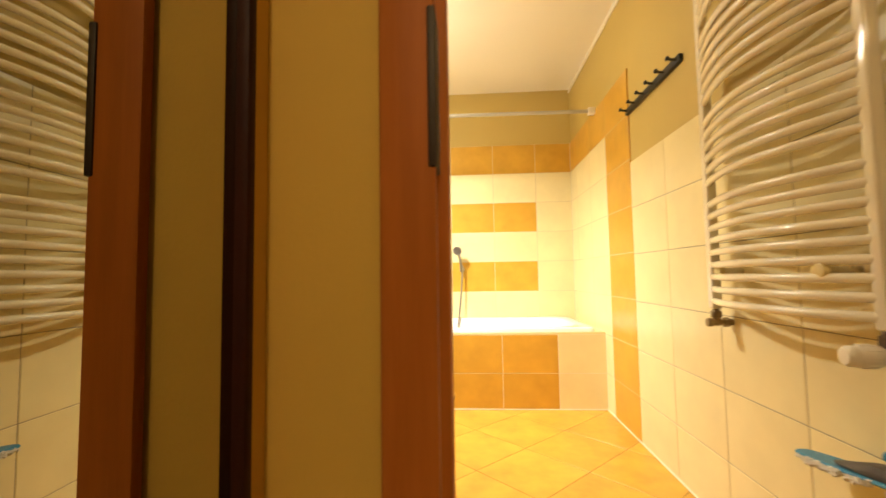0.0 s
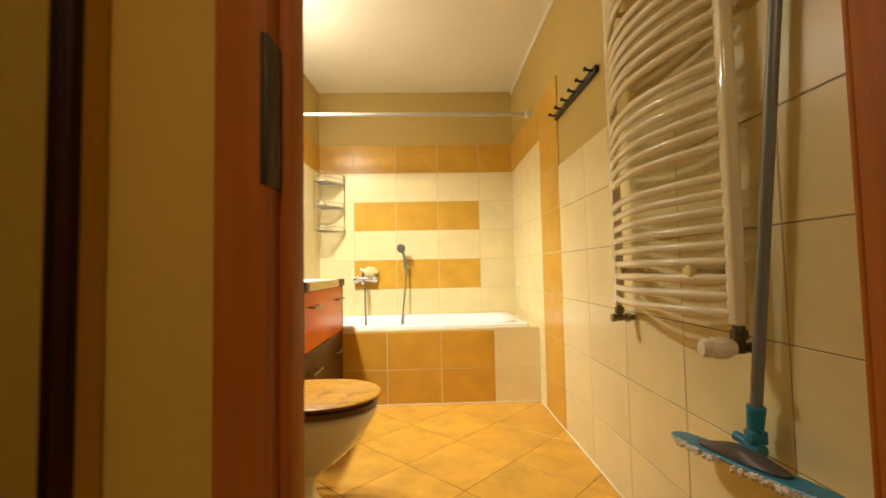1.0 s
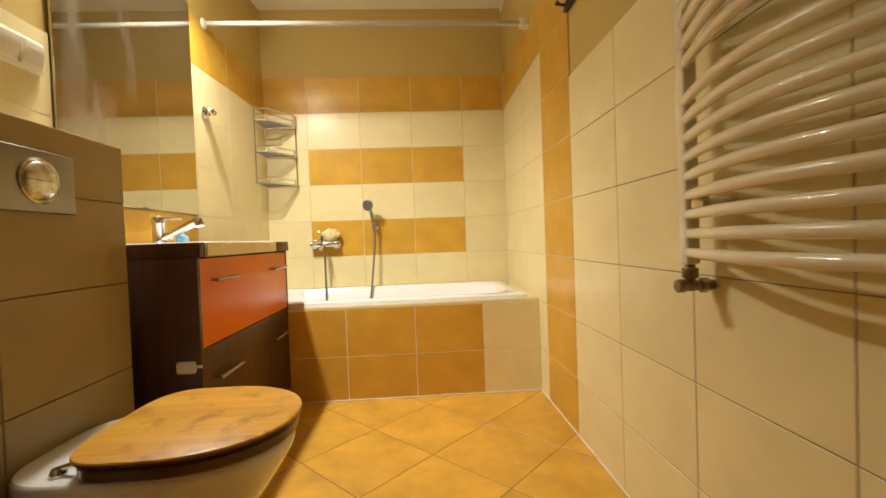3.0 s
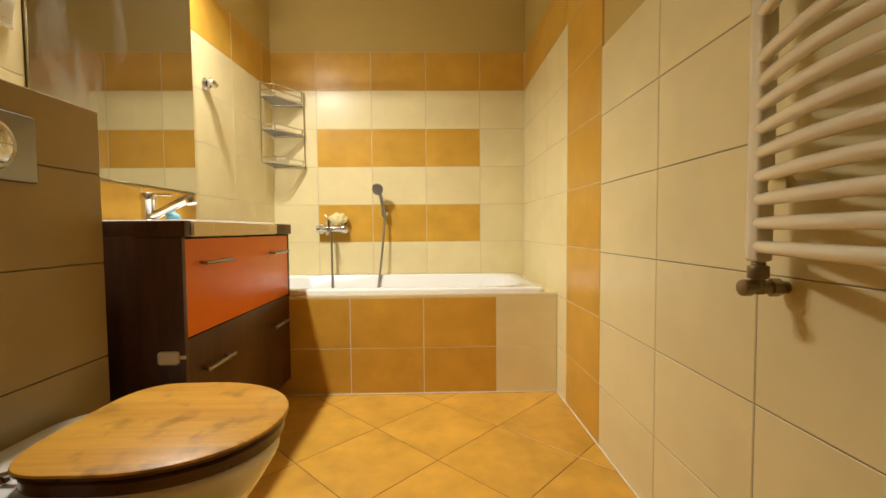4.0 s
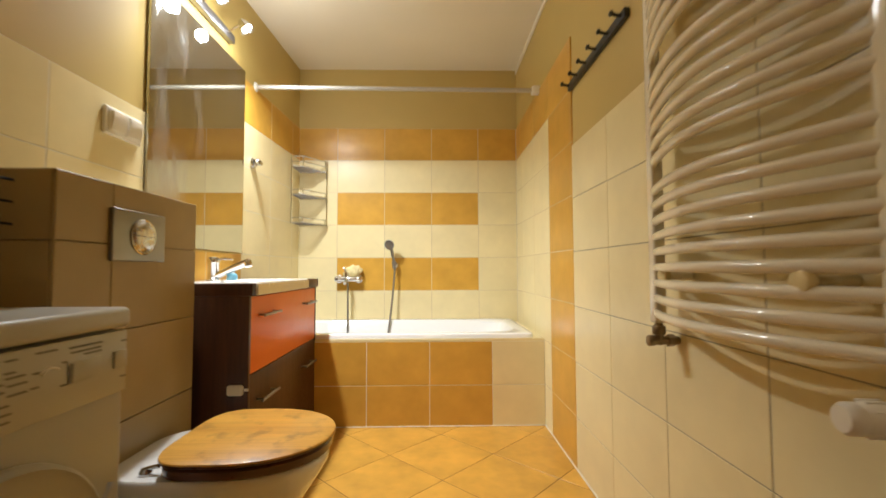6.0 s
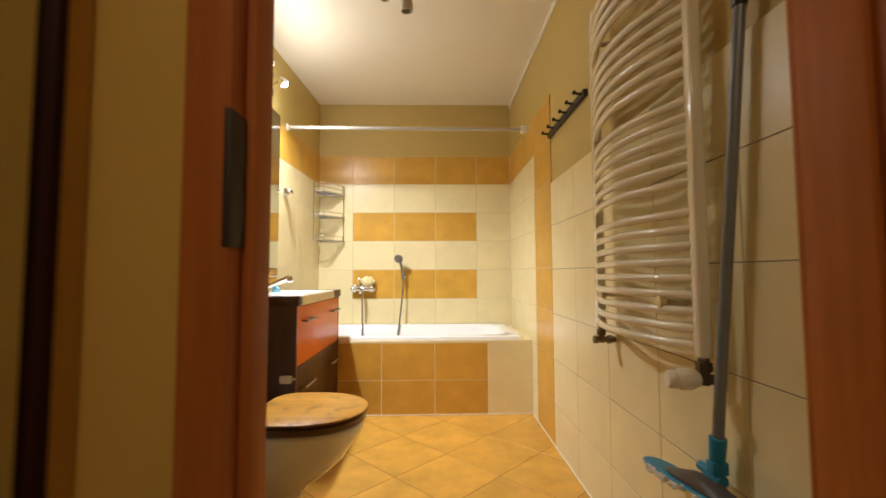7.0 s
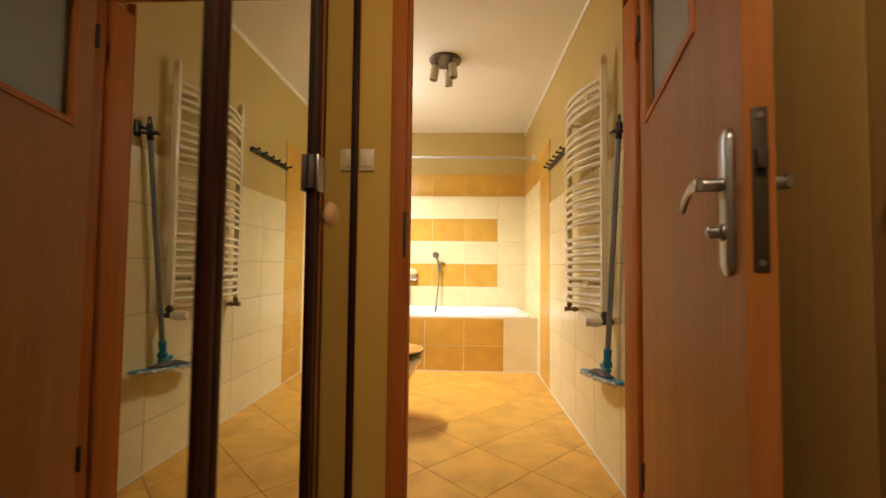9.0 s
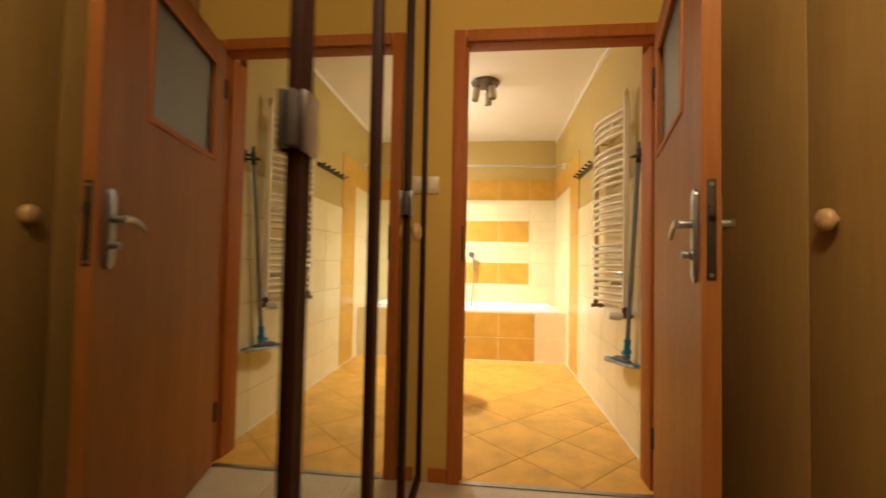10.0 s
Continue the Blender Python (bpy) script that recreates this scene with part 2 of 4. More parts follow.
m = material("frosted_glass", (0.36, 0.345, 0.28), 0.45, vary=0.05, scale=4, fine=260, bump=0.4)
m.node_tree.nodes["Principled BSDF"].inputs["Transmission Weight"].default_value = 0.55
m = material("bulb_glow", (1.0, 0.95, 0.85), 0.3, bump=0.0)
m.node_tree.nodes["Principled BSDF"].inputs["Emission Color"].default_value = (1.0, 0.93, 0.78, 1)
m.node_tree.nodes["Principled BSDF"].inputs["Emission Strength"].default_value = 14

# ---- building helpers ----
FRAME = {}


def thing(name, at, label, category, rz=0, group="", kind=""):
    ob = new(name)
    ob.empty_display_size = 0.05
    ob.matrix_world = pose(*at, 0, 0, rz)
    FRAME[ob] = pose(*at, 0, 0, rz)
    return tagged(ob, label, category, group, kind)


def finish(bm, name, mat, smooth=40):
    bmesh.ops.recalc_face_normals(bm, faces=bm.faces)
    me = bpy.data.meshes.new(name)
    bm.to_mesh(me)
    bm.free()
    me.materials.append(MAT[mat])
    if smooth:
        me.shade_smooth()
        me.set_sharp_from_angle(angle=radians(smooth))
    return me


def part(name, bm, mat, parent, label="", local=False, smooth=40):
    """One mesh under a thing or a part; its coordinates are the world's unless local."""
    if not local:
        bm.transform(FRAME[parent].inverted())
    ob = new(name, finish(bm, name, mat, smooth))
    ob.parent = parent
    FRAME[ob] = FRAME[parent]
    return tagged(ob, label)


def solo(name, bm, mat, label, category, kind="", group="", smooth=40, at=None):
    """A thing that is one mesh."""
    if at is not None:
        bm.transform(Matrix.Translation(-Vector(at)))
    ob = new(name, finish(bm, name, mat, smooth))
    m = Matrix.Translation(at) if at is not None else Matrix.Identity(4)
    ob.matrix_world = m
    FRAME[ob] = m
    return tagged(ob, label, category, group, kind)


def box(x0, x1, y0, y1, z0, z1, bevel=0.0, bm=None, seg=2):
    own = bmesh.new()
    bmesh.ops.create_cube(own, size=1)
    bmesh.ops.scale(own, vec=(x1 - x0, y1 - y0, z1 - z0), verts=own.verts)
    bmesh.ops.translate(own, vec=((x0 + x1) / 2, (y0 + y1) / 2, (z0 + z1) / 2), verts=own.verts)
    if bevel:
        bmesh.ops.bevel(own, geom=own.edges[:], offset=bevel, segments=seg, profile=0.5, affect="EDGES")
    return merge(bm, own)


def merge(bm, own):
    if bm is None:
        return own
    me = bpy.data.meshes.new("tmp")
    own.to_mesh(me)
    own.free()
    bm.from_mesh(me)
    bpy.data.meshes.remove(me)
    return bm


def rod(p0, p1, r, bm=None, seg=14, r2=None, bevel=0.0):
    own = bmesh.new()
    p0, p1 = Vector(p0), Vector(p1)
    d = p1 - p0
    bmesh.ops.create_cone(own, cap_ends=True, segments=seg, radius1=r, radius2=r if r2 is None else r2, depth=d.length)
    if bevel:
        rim = [e for e in own.edges if abs(e.verts[0].co.z - e.verts[1].co.z) < 1e-6]
        bmesh.ops.bevel(own, geom=rim, offset=bevel, segments=2, profile=0.5, affect="EDGES")
    own.transform(Matrix.Translation((p0 + p1) / 2) @ d.to_track_quat("Z", "Y").to_matrix().to_4x4())
    return merge(bm, own)


def tube(points, r, bm=None, seg=8, closed=False):
    own = bmesh.new()
    pts = [Vector(p) for p in points]
    n = len(pts)
    rings = []
    up = Vector((0.13, 0.21, 0.97)).normalized()
    for i, p in enumerate(pts):
        a = pts[(i - 1) % n] if closed or i else p
        b = pts[(i + 1) % n] if closed or i < n - 1 else p
        t = (b - a).normalized()
        s = t.cross(up)
        if s.length < 0.2:
            s = t.cross(Vector((1, 0, 0)))
        s.normalize()
        w = s.cross(t).normalized()
        rings.append([own.verts.new(p + r * (math.cos(k * 2 * math.pi / seg) * s + math.sin(k * 2 * math.pi / seg) * w)) for k in range(seg)])
    for i in range(n if closed else n - 1):
        a, b = rings[i], rings[(i + 1) % n]
        for k in range(seg):
            own.faces.new((a[k], a[(k + 1) % seg], b[(k + 1) % seg], b[k]))
    if not closed:
        own.faces.new(rings[0])
        own.faces.new(rings[-1])
    return merge(bm, own)


def lathe(profile, m=None, seg=28, bm=None):
    """A turned body from (radius, height) pairs round local z, moved by m."""
    own = bmesh.new()
    rings = []
    for r, z in profile:
        if r < 1e-5:
            rings.append([own.verts.new((0, 0, z))])
        else:
            rings.append([own.verts.new((r * math.cos(2 * math.pi * k / seg), r * math.sin(2 * math.pi * k / seg), z)) for k in range(seg)])
    for a, b in zip(rings, rings[1:]):
        for k in range(seg):
            j = (k + 1) % seg
            if len(a) == 1 and len(b) > 1:
                own.faces.new((a[0], b[k], b[j]))
            elif len(b) == 1 and len(a) > 1:
                own.faces.new((a[k], a[j], b[0]))
            elif len(a) > 1:
                own.faces.new((a[k], a[j], b[j], b[k]))
    if m is not None:
        own.transform(m)
    return merge(bm, own)


def loft(rings, bm=None, cap0=True, cap1=True):
    own = bmesh.new()
    vs = [[own.verts.new(p) for p in ring] for ring in rings]
    n = len(vs[0])
    for a, b in zip(vs, vs[1:]):
        for k in range(n):
            own.faces.new((a[k], a[(k + 1) % n], b[(k + 1) % n], b[k]))
    if cap0:
        own.faces.new(vs[0])
    if cap1:
        own.faces.new(vs[-1])
    return merge(bm, own)


def toward(at, way, roll=0):
    """A matrix that puts local z along way, at a place."""
    return Matrix.Translation(at) @ Vector(way).to_track_quat("Z", "Y").to_matrix().to_4x4()


# wall planes: local x along u, local y along v, local z out of the wall
def plane(origin, u, v):
    u, v = Vector(u), Vector(v)
    w = u.cross(v)
    m = Matrix((u, v, w)).transposed().to_4x4()
    m.translation = Vector(origin)
    return m


TILE_MESHES = {}


def tile_mesh(poly, depth, mat, chamfer=0.0016):
    key = (tuple((round(x, 4), round(y, 4)) for x, y in poly), depth, mat)
    if key in TILE_MESHES:
        return TILE_MESHES[key]
    cx, cy = sum(p[0] for p in poly) / len(poly), sum(p[1] for p in poly) / len(poly)

    def inset(p, d):
        v = Vector((p[0] - cx, p[1] - cy))
        k = max(v.length - d * 1.414, 0) / max(v.length, 1e-6)
        return cx + v.x * k, cy + v.y * k

    bm = bmesh.new()
    loft([[(x, y, 0) for x, y in poly], [(x, y, depth - chamfer) for x, y in poly], [(*inset(p, chamfer), depth) for p in poly]], bm, cap0=False)
    TILE_MESHES[key] = finish(bm, "tile", mat, smooth=0)
    return TILE_MESHES[key]


def tile(parent, m, u0, u1, v0, v1, mat, depth=0.008, joint=0.0025):
    j = joint / 2
    w, h = u1 - u0 - 2 * j, v1 - v0 - 2 * j
    if w < 0.006 or h < 0.006:
        return
    me = tile_mesh([(0, 0), (w, 0), (w, h), (0, h)], depth, mat)
    ob = new("tile", me)
    ob.parent = parent
    ob.matrix_local = FRAME[parent].inverted() @ m @ Matrix.Translation((u0 + j, v0 + j, 0))


def clip(poly, axis, limit, keep_less):
    out = []
    for i, p in enumerate(poly):
        q = poly[(i + 1) % len(poly)]
        inp = p[axis] <= limit if keep_less else p[axis] >= limit
        inq = q[axis] <= limit if keep_less else q[axis] >= limit
        if inp:
            out.append(p)
        if inp != inq:
            f = (limit - p[axis]) / (q[axis] - p[axis])
            out.append((p[0] + f * (q[0] - p[0]), p[1] + f * (q[1] - p[1])))
    return out


# ---- the plan ----
XL, XR, YB = -0.866, 0.860, 3.507          # tile faces of the bathroom
YH, YI = 0.302, 0.374                      # hall face and bathroom face of the door wall
ZC = 2.475
TH = 0.008                                 # tile thickness
XLB = -0.825                               # left tile face at the back wall
OX0, OX1, OZ = -0.031, 0.796, 2.000        # door opening
YP = 0.472                                 # bathroom face of the pier beside the hinges
MX = -0.213                                # mirror doors of the hall wardrobe
CX = 0.95                                  # closet doors across the hall
HB = -4.2                                  # end of the hall


def left_face(y):
    """The left tile face, which leans inwards past the mirror."""
    return XL + (XLB - XL) * max(y - 2.642, 0) / (YB - 2.642)


ROWS_Z = [0.0, 0.236, 0.4885, 0.741, 0.9935, 1.246, 1.4985, 1.751, 2.0035]

# ---- structure ----
def structure(name, bm, mat, label, category, at=(0, 0, 0)):
    return solo(name, bm, mat, label, category, kind="structure", smooth=0, at=at)


T = TH
wall_back = structure("wall_back", box(XL - 0.12, XR + 0.12, YB + T, YB + T + 0.12, -0.1, ZC + 0.1), "olive_paint", "olive yellow painted wall tiled up to a band", "wall", (0, YB + T, 0))
wall_right = structure("wall_right", box(XR + T, XR + T + 0.12, YI, YB + T, -0.1, ZC + 0.1), "olive_paint", "olive yellow painted wall with cream tiles below", "wall", (XR + T, 2, 0))
bm = box(XL - T - 0.12, XL - T, YI, YB + T, -0.1, ZC + 0.1)
loft([[(XL - T - 0.002, 2.643, z), (XL - T - 0.002, YB + T, z), (XLB - T, YB + T, z)] for z in (-0.1, ZC + 0.1)], bm)
wall_left = structure("wall_left", bm, "olive_paint", "olive yellow painted wall with cream tiles below", "wall", (XL - T, 2, 0))
bm = box(XL - T - 0.12, OX0 - 0.03, YH, YI, -0.1, ZC + 0.1)
box(OX1 + 0.03, XR + T + 0.12, YH, YP, -0.1, ZC + 0.1, bm=bm)
box(OX0 - 0.03, OX1 + 0.03, YH, YI, OZ + 0.03, ZC + 0.1, bm=bm)
wall_door = structure("wall_door", bm, "hall_paint", "mustard yellow painted wall round the bathroom doorway", "wall", (0, YH, 0))
ceiling = structure("ceiling", box(XL - T, XR + T, YI, YB + T, ZC, ZC + 0.1), "ceiling_paint", "off-white painted bathroom ceiling", "ceiling", (0, 2, ZC))
hall_ceiling = structure("hall_ceiling", box(MX - 0.7, CX + 0.65, HB, YH, ZC, ZC + 0.1), "ceiling_paint", "off-white painted hall ceiling", "ceiling", (0, -1.5, ZC))
floor = structure("floor", box(XL - T, XR + T, 0.30, YB + T, -0.08, -0.0012), "floor_grout", "bathroom floor of diagonal ochre tiles", "floor", (0, 2, 0))
hall_floor = structure("hall_floor", box(MX - 0.7, CX + 0.65, HB, 0.30, -0.08, -0.0025), "grout", "hall floor of pale beige tiles", "floor", (0, -1.5, 0))
wall_hall_end = structure("wall_hall_end", box(MX - 0.7, CX + 0.65, HB - 0.12, HB, -0.1, ZC + 0.1), "hall_paint", "mustard yellow painted end wall of the hall", "wall", (0, HB, 0))
wall_hall_left = structure("wall_hall_left", box(MX - 0.8, MX - 0.7, HB, YH, -0.1, ZC + 0.1), "hall_paint", "mustard yellow painted hall wall behind the wardrobe", "wall", (MX - 0.7, -1.5, 0))
wall_hall_right = structure("wall_hall_right", box(CX + 0.55, CX + 0.65, HB, YH, -0.1, ZC + 0.1), "hall_paint", "mustard yellow painted hall wall behind the closet", "wall", (CX + 0.55, -1.5, 0))
structure("silicone_joint", box(XR - 0.006, XR - 0.0005, YI + 0.02, 2.722 - 0.001, 0.0005, 0.006, 0.002), "white_grout", "white silicone joint along the floor", "trim", (XR, 1.5, 0))
structure("silicone_joint", box(-0.46, XR - 0.007, 2.722 - 0.006, 2.722 - 0.0005, 0.0005, 0.006, 0.002), "white_grout", "white silicone joint along the bath", "trim", (0, 2.722, 0))
structure("silicone_joint", box(XR - 0.003, XR - 0.0003, YB - 0.003, YB - 0.0003, 0.50, 2.0, 0.001), "white_grout", "pale joint in the tiled corner", "trim", (XR, YB, 1))
structure("cornice", box(XR - 0.001, XR + T - 0.001, YI + 0.02, YB, ZC - 0.034, ZC - 0.0005), "ceiling_paint", "off-white painted strip along the ceiling", "trim", (XR, 2, ZC))
structure("trim", box(OX0, OX1, 0.288, 0.318, -0.004, 0.005, 0.002), "brushed_steel", "thin metal threshold strip", "threshold", (0.37, 0.3, 0))
structure("baseboard", box(MX + 0.03, OX0 - 0.068, YH - 0.014, YH, 0, 0.06, 0.003), "frame_veneer", "low brown wooden baseboard", "baseboard", (-0.1, YH, 0))

# door lining with its flat architraves
lining = thing("door_1", (0.37, YH, 0), "orange-brown veneered door lining with flat architraves", "door frame", kind="structure")
for name, b in (
    ("jamb", box(OX0 - 0.03, OX0 - 0.012, YH - 0.002, YH + 0.022, 0, OZ, 0.001)),
    ("jamb", box(OX0 - 0.03, OX0, YH + 0.0225, YI + 0.002, 0, OZ, 0.003)),
    ("jamb", box(OX1 + 0.012, OX1 + 0.03, YH - 0.002, 0.3595, 0, OZ, 0.001)),
    ("jamb", box(OX1, OX1 + 0.03, 0.360, YP + 0.002, 0, OZ, 0.003)),
    ("head", box(OX0 - 0.03, OX1 + 0.03, YH - 0.002, YI + 0.002, OZ, OZ + 0.03, 0.002)),
    ("architrave", box(OX0 - 0.066, OX0 - 0.010, YH - 0.020, YH - 0.003, 0, OZ + 0.058, 0.004)),
    ("architrave", box(OX1 + 0.016, OX1 + 0.074, YH - 0.020, YH - 0.003, 0, OZ + 0.058, 0.004)),
    ("architrave", box(OX0 - 0.0038, OX1 + 0.0038, YH - 0.020, YH - 0.003, OZ + 0.004, OZ + 0.058, 0.004)),
    ("architrave", box(OX0 - 0.066, OX0 - 0.004, YI + 0.003, YI + 0.018, 0, OZ + 0.058, 0.004)),
    ("architrave", box(OX1 + 0.003, OX1 + 0.058, YP + 0.003, YP + 0.017, 0, OZ + 0.058, 0.004)),
    ("architrave", box(OX0 - 0.0038, OX1 + 0.0038, YI + 0.003, YI + 0.018, OZ + 0.004, OZ + 0.058, 0.004)),
            ):
    part(name, b, "frame_veneer", lining)
strike = part("strike_plate", box(OX0 - 0.017, OX0 - 0.0085, YH - 0.0225, YH + 0.020, 0.993, 1.155, 0.002), "lock_metal", lining, "dark metal strike plate")
for z0, z1 in ((1.095, 1.135), (1.015, 1.055)):
    part("strike_slot", box(OX0 - 0.0090, OX0 - 0.0078, YH + 0.002, YH + 0.014, z0, z1), "black_metal", strike)

# ---- door leaf, standing open into the hall ----
LEAF = 0.880
door = thing("open_door", (0.800, 0.270, 0.008), "orange-brown veneered door standing open, frosted pane above", "door", rz=math.degrees(math.atan2(-0.853, -0.216)))
H2 = OZ - 0.012
g0, g1, gz0, gz1 = 0.110, 0.640, 1.435, 1.88
bm = box(0, LEAF, -0.02, 0.02, 0, gz0)
box(0, g0, -0.02, 0.02, gz0, gz1, bm=bm)
box(g1, LEAF, -0.02, 0.02, gz0, gz1, bm=bm)
box(0, LEAF, -0.02, 0.02, gz1, H2, bm=bm)
leaf = part("leaf", bm, "door_veneer", door, local=True)
pane = part("pane", box(g0, g1, -0.003, 0.003, gz0, gz1), "frosted_glass", door, "frosted glass pane", local=True)
for s in (-1, 1):
    for b in (box(g0 - 0.012, g0 + 0.012, 0, 0.012, gz0 - 0.012, gz1 + 0.012, 0.003), box(g1 - 0.012, g1 + 0.012, 0, 0.012, gz0 - 0.012, gz1 + 0.012, 0.003),
              box(g0 + 0.012, g1 - 0.012, 0, 0.012, gz0 - 0.012, gz0 + 0.012, 0.003), box(g0 + 0.012, g1 - 0.012, 0, 0.012, gz1 - 0.012, gz1 + 0.012, 0.003)):
        bmesh.ops.translate(b, vec=(0, 0.014 if s > 0 else -0.026, 0), verts=b.verts)
        part("glazing_bead", b, "frame_veneer", door, local=True)
part("edge_band", box(LEAF, LEAF + 0.002, -0.0195, 0.0195, 0.001, H2 - 0.001), "door_veneer", door, local=True)
lock = part("lock_plate", box(LEAF + 0.002, LEAF + 0.005, -0.010, 0.010, 0.95, 1.185, 0.001), "lock_metal", door, "dark metal lock face plate", local=True)
part("latch_bolt", box(LEAF + 0.004, LEAF + 0.016, -0.007, 0.007, 1.095, 1.125, 0.002), "lock_metal", lock, local=True)
for z in (0.962, 1.173):
    part("screw", rod((LEAF + 0.004, 0, z), (LEAF + 0.0065, 0, z), 0.005, seg=10), "brushed_steel", lock, local=True)
for s in (-1, 1):
    outline = [(0.019 * math.cos(math.pi * k / 12), (0.096 if k <= 12 else -0.096) + 0.019 * math.sin(math.pi * k / 12)) for k in range(25)]
    b = loft([[(LEAF - 0.053 + px * f, y, 1.057 + pz * f) for px, pz in outline] for y, f in ((0.0205, 1.0), (0.027, 1.0), (0.030, 0.93))])
    b.transform(Matrix.Diagonal((1, s, 1, 1)))
    bmesh.ops.recalc_face_normals(b, faces=b.faces)
    plate = part("handle_plate", b, "brushed_steel", door, "brushed steel handle plate", local=True)
    b = rod((LEAF - 0.053, 0.022, 1.085), (LEAF - 0.053, 0.070, 1.085), 0.0105, seg=16, bevel=0.002)
    rings = []
    for k in range(11):
        f = k / 10
        x, y, z = LEAF - 0.041 - 0.122 * f, 0.064 - 0.004 * f, 1.086 + 0.005 * math.sin(2.4 * f) - 0.029 * f ** 3
        hh, tt = 0.0108 - 0.0025 * f, 0.0055
        rings.append([(x, y + tt * math.cos(q), z + hh * math.sin(q)) for q in [2 * math.pi * j / 14 for j in range(14)]])
    loft(rings, b)
    b.transform(Matrix.Diagonal((1, s if s < 0 else 0.85, 1, 1)))
    part("lever", b, "brushed_steel", plate, "curved brushed steel lever", local=True)
    b = lathe([(0, 0), (0.014, 0), (0.014, 0.006), (0.010, 0.010), (0.010, 0.022), (0.006, 0.025), (0, 0.025)], toward((LEAF - 0.053, s * 0.028, 1.010), (0, s, 0)), 18)
    if s < 0:
        part("turn_knob", b, "brushed_steel", plate, local=True)
for z in (0.25, 1.80):
    part("hinge", rod((-0.006, -0.024, z - 0.045), (-0.006, -0.024, z + 0.045), 0.007, seg=12, bevel=0.002), "lock_metal", door, local=True)

# ---- hall wardrobe with mirrored folding doors ----
STILES = [0.258, -0.165, -0.59, -1.015, -1.44, -1.865, -2.29]
wardrobe = thing("mirror_wardrobe", (MX - 0.3, -1.0, 0), "built-in wardrobe with mirrored folding doors in mahogany frames", "wardrobe")
part("carcass", box(MX - 0.68, MX - 0.03, HB + 0.02, YH - 0.004, 0, ZC - 0.002), "closet_board", wardrobe)
part("top_rail", box(MX - 0.028, MX + 0.014, -2.32, 0.259, 2.35, ZC - 0.004, 0.003), "mahogany_frame", wardrobe)
# strip added where a soft shadow falls between stile and wall
part("filler", box(MX - 0.028, MX - 0.006, 0.260, YH - 0.0005, 0.001, ZC - 0.002), "hall_paint", wardrobe, "mustard painted strip added for the shadow by the wall")
part("plinth", box(MX - 0.028, MX - 0.004, -2.32, 0.259, 0, 0.022, 0.002), "mahogany_frame", wardrobe)
# the first leaf stands a little out of line with the others
swing = Matrix.Translation((MX, STILES[1], 0)) @ Matrix.Rotation(0.0125, 4, "Z") @ Matrix.Translation((-MX, -STILES[1], 0))


def hung(m, own):
    own.transform(m)
    return own


for i, (ya, yb) in enumerate(zip(STILES, STILES[1:])):
    hang = swing if i == 0 else Matrix.Identity(4)
    panel = part("folding_door", hung(hang, box(MX - 0.022, MX - 0.004, yb + 0.003, ya - 0.003, 0.026, 2.346)), "closet_board", wardrobe, "mirrored folding door leaf")
    part("mirror", hung(hang, box(MX - 0.0038, MX, yb + 0.014, ya - 0.014, 0.05, 2.325)), "hall_mirror_glass", panel, "clear mirror", smooth=0)
    for y0, y1 in ((ya - (0.020 if i else 0.018), ya - 0.002), (yb + 0.002, yb + 0.020)):
        part("stile", hung(hang, box(MX - 0.0036, MX + 0.012, y0, y1, 0.027, 2.345, 0.004)), "mahogany_frame", panel)
    for z0, z1 in ((0.027, 0.06), (2.31, 2.345)):
        part("rail", hung(hang, box(MX - 0.0034, MX + 0.011, yb + 0.0205, ya - 0.0205, z0, z1, 0.003)), "mahogany_frame", panel)
    if i % 2 == 0:
        if i == 0:
            part("knob", lathe([(0.012, 0), (0.012, 0.006), (0.027, 0.009), (0.034, 0.016), (0.035, 0.023), (0.031, 0.032), (0.020, 0.038), (0, 0.040)], toward((MX, yb + 0.080, 1.097), (1, 0, 0)), 24), "knob_wood", panel, "turned pale wooden knob")
        catch = part("catch", box(MX + 0.014, MX + 0.022, yb - 0.028, yb + 0.020, 1.143, 1.233, 0.002), "brushed_steel", panel, "brushed steel door catch")
        part("catch_block", box(MX + 0.001, MX + 0.0136, yb - 0.045, yb - 0.022, 1.148, 1.228, 0.002), "grey_plastic", catch)

# ---- closet across the hall ----
closet = thing("hall_closet", (CX + 0.25, -1.0, 0), "tall ochre-painted closet with plain doors and wooden knobs", "closet")
part("carcass", box(CX + 0.02, CX + 0.54, HB + 0.02, YH - 0.004, 0, ZC - 0.002), "closet_board", closet)
joints = [0.355, -0.352, -0.84, -1.33, -1.82, -2.31]
for i, (ya, yb) in enumerate(zip(joints, joints[1:])):
    d = part("closet_door", box(CX, CX + 0.018, yb + 0.002, ya - 0.002, 0.02, 2.42, 0.002), "closet_board", closet)
    if i:
        ky = ya - 0.098 if i % 2 else yb + 0.055
        part("knob", lathe([(0.010, 0), (0.010, 0.010), (0.023, 0.014), (0.029, 0.020), (0.030, 0.026), (0.027, 0.035), (0.018, 0.042), (0, 0.045)], toward((CX, ky, 1.115), (-1, 0, 0)), 24), "knob_wood", d, "turned pale wooden knob")

# ---- wall switches ----
sw = thing("light_switch", (-0.187, YH, 1.355), "cream plastic rocker light switch beside the doorway", "switch")
part("plate", box(MX + 0.001, -0.157, YH - 0.010, YH - 0.0005, 1.303, 1.383, 0.004), "cream_plastic", sw)
part("inner_frame", box(MX + 0.004, -0.164, YH - 0.013, YH - 0.0095, 1.310, 1.376, 0.0015), "cream_plastic", sw)
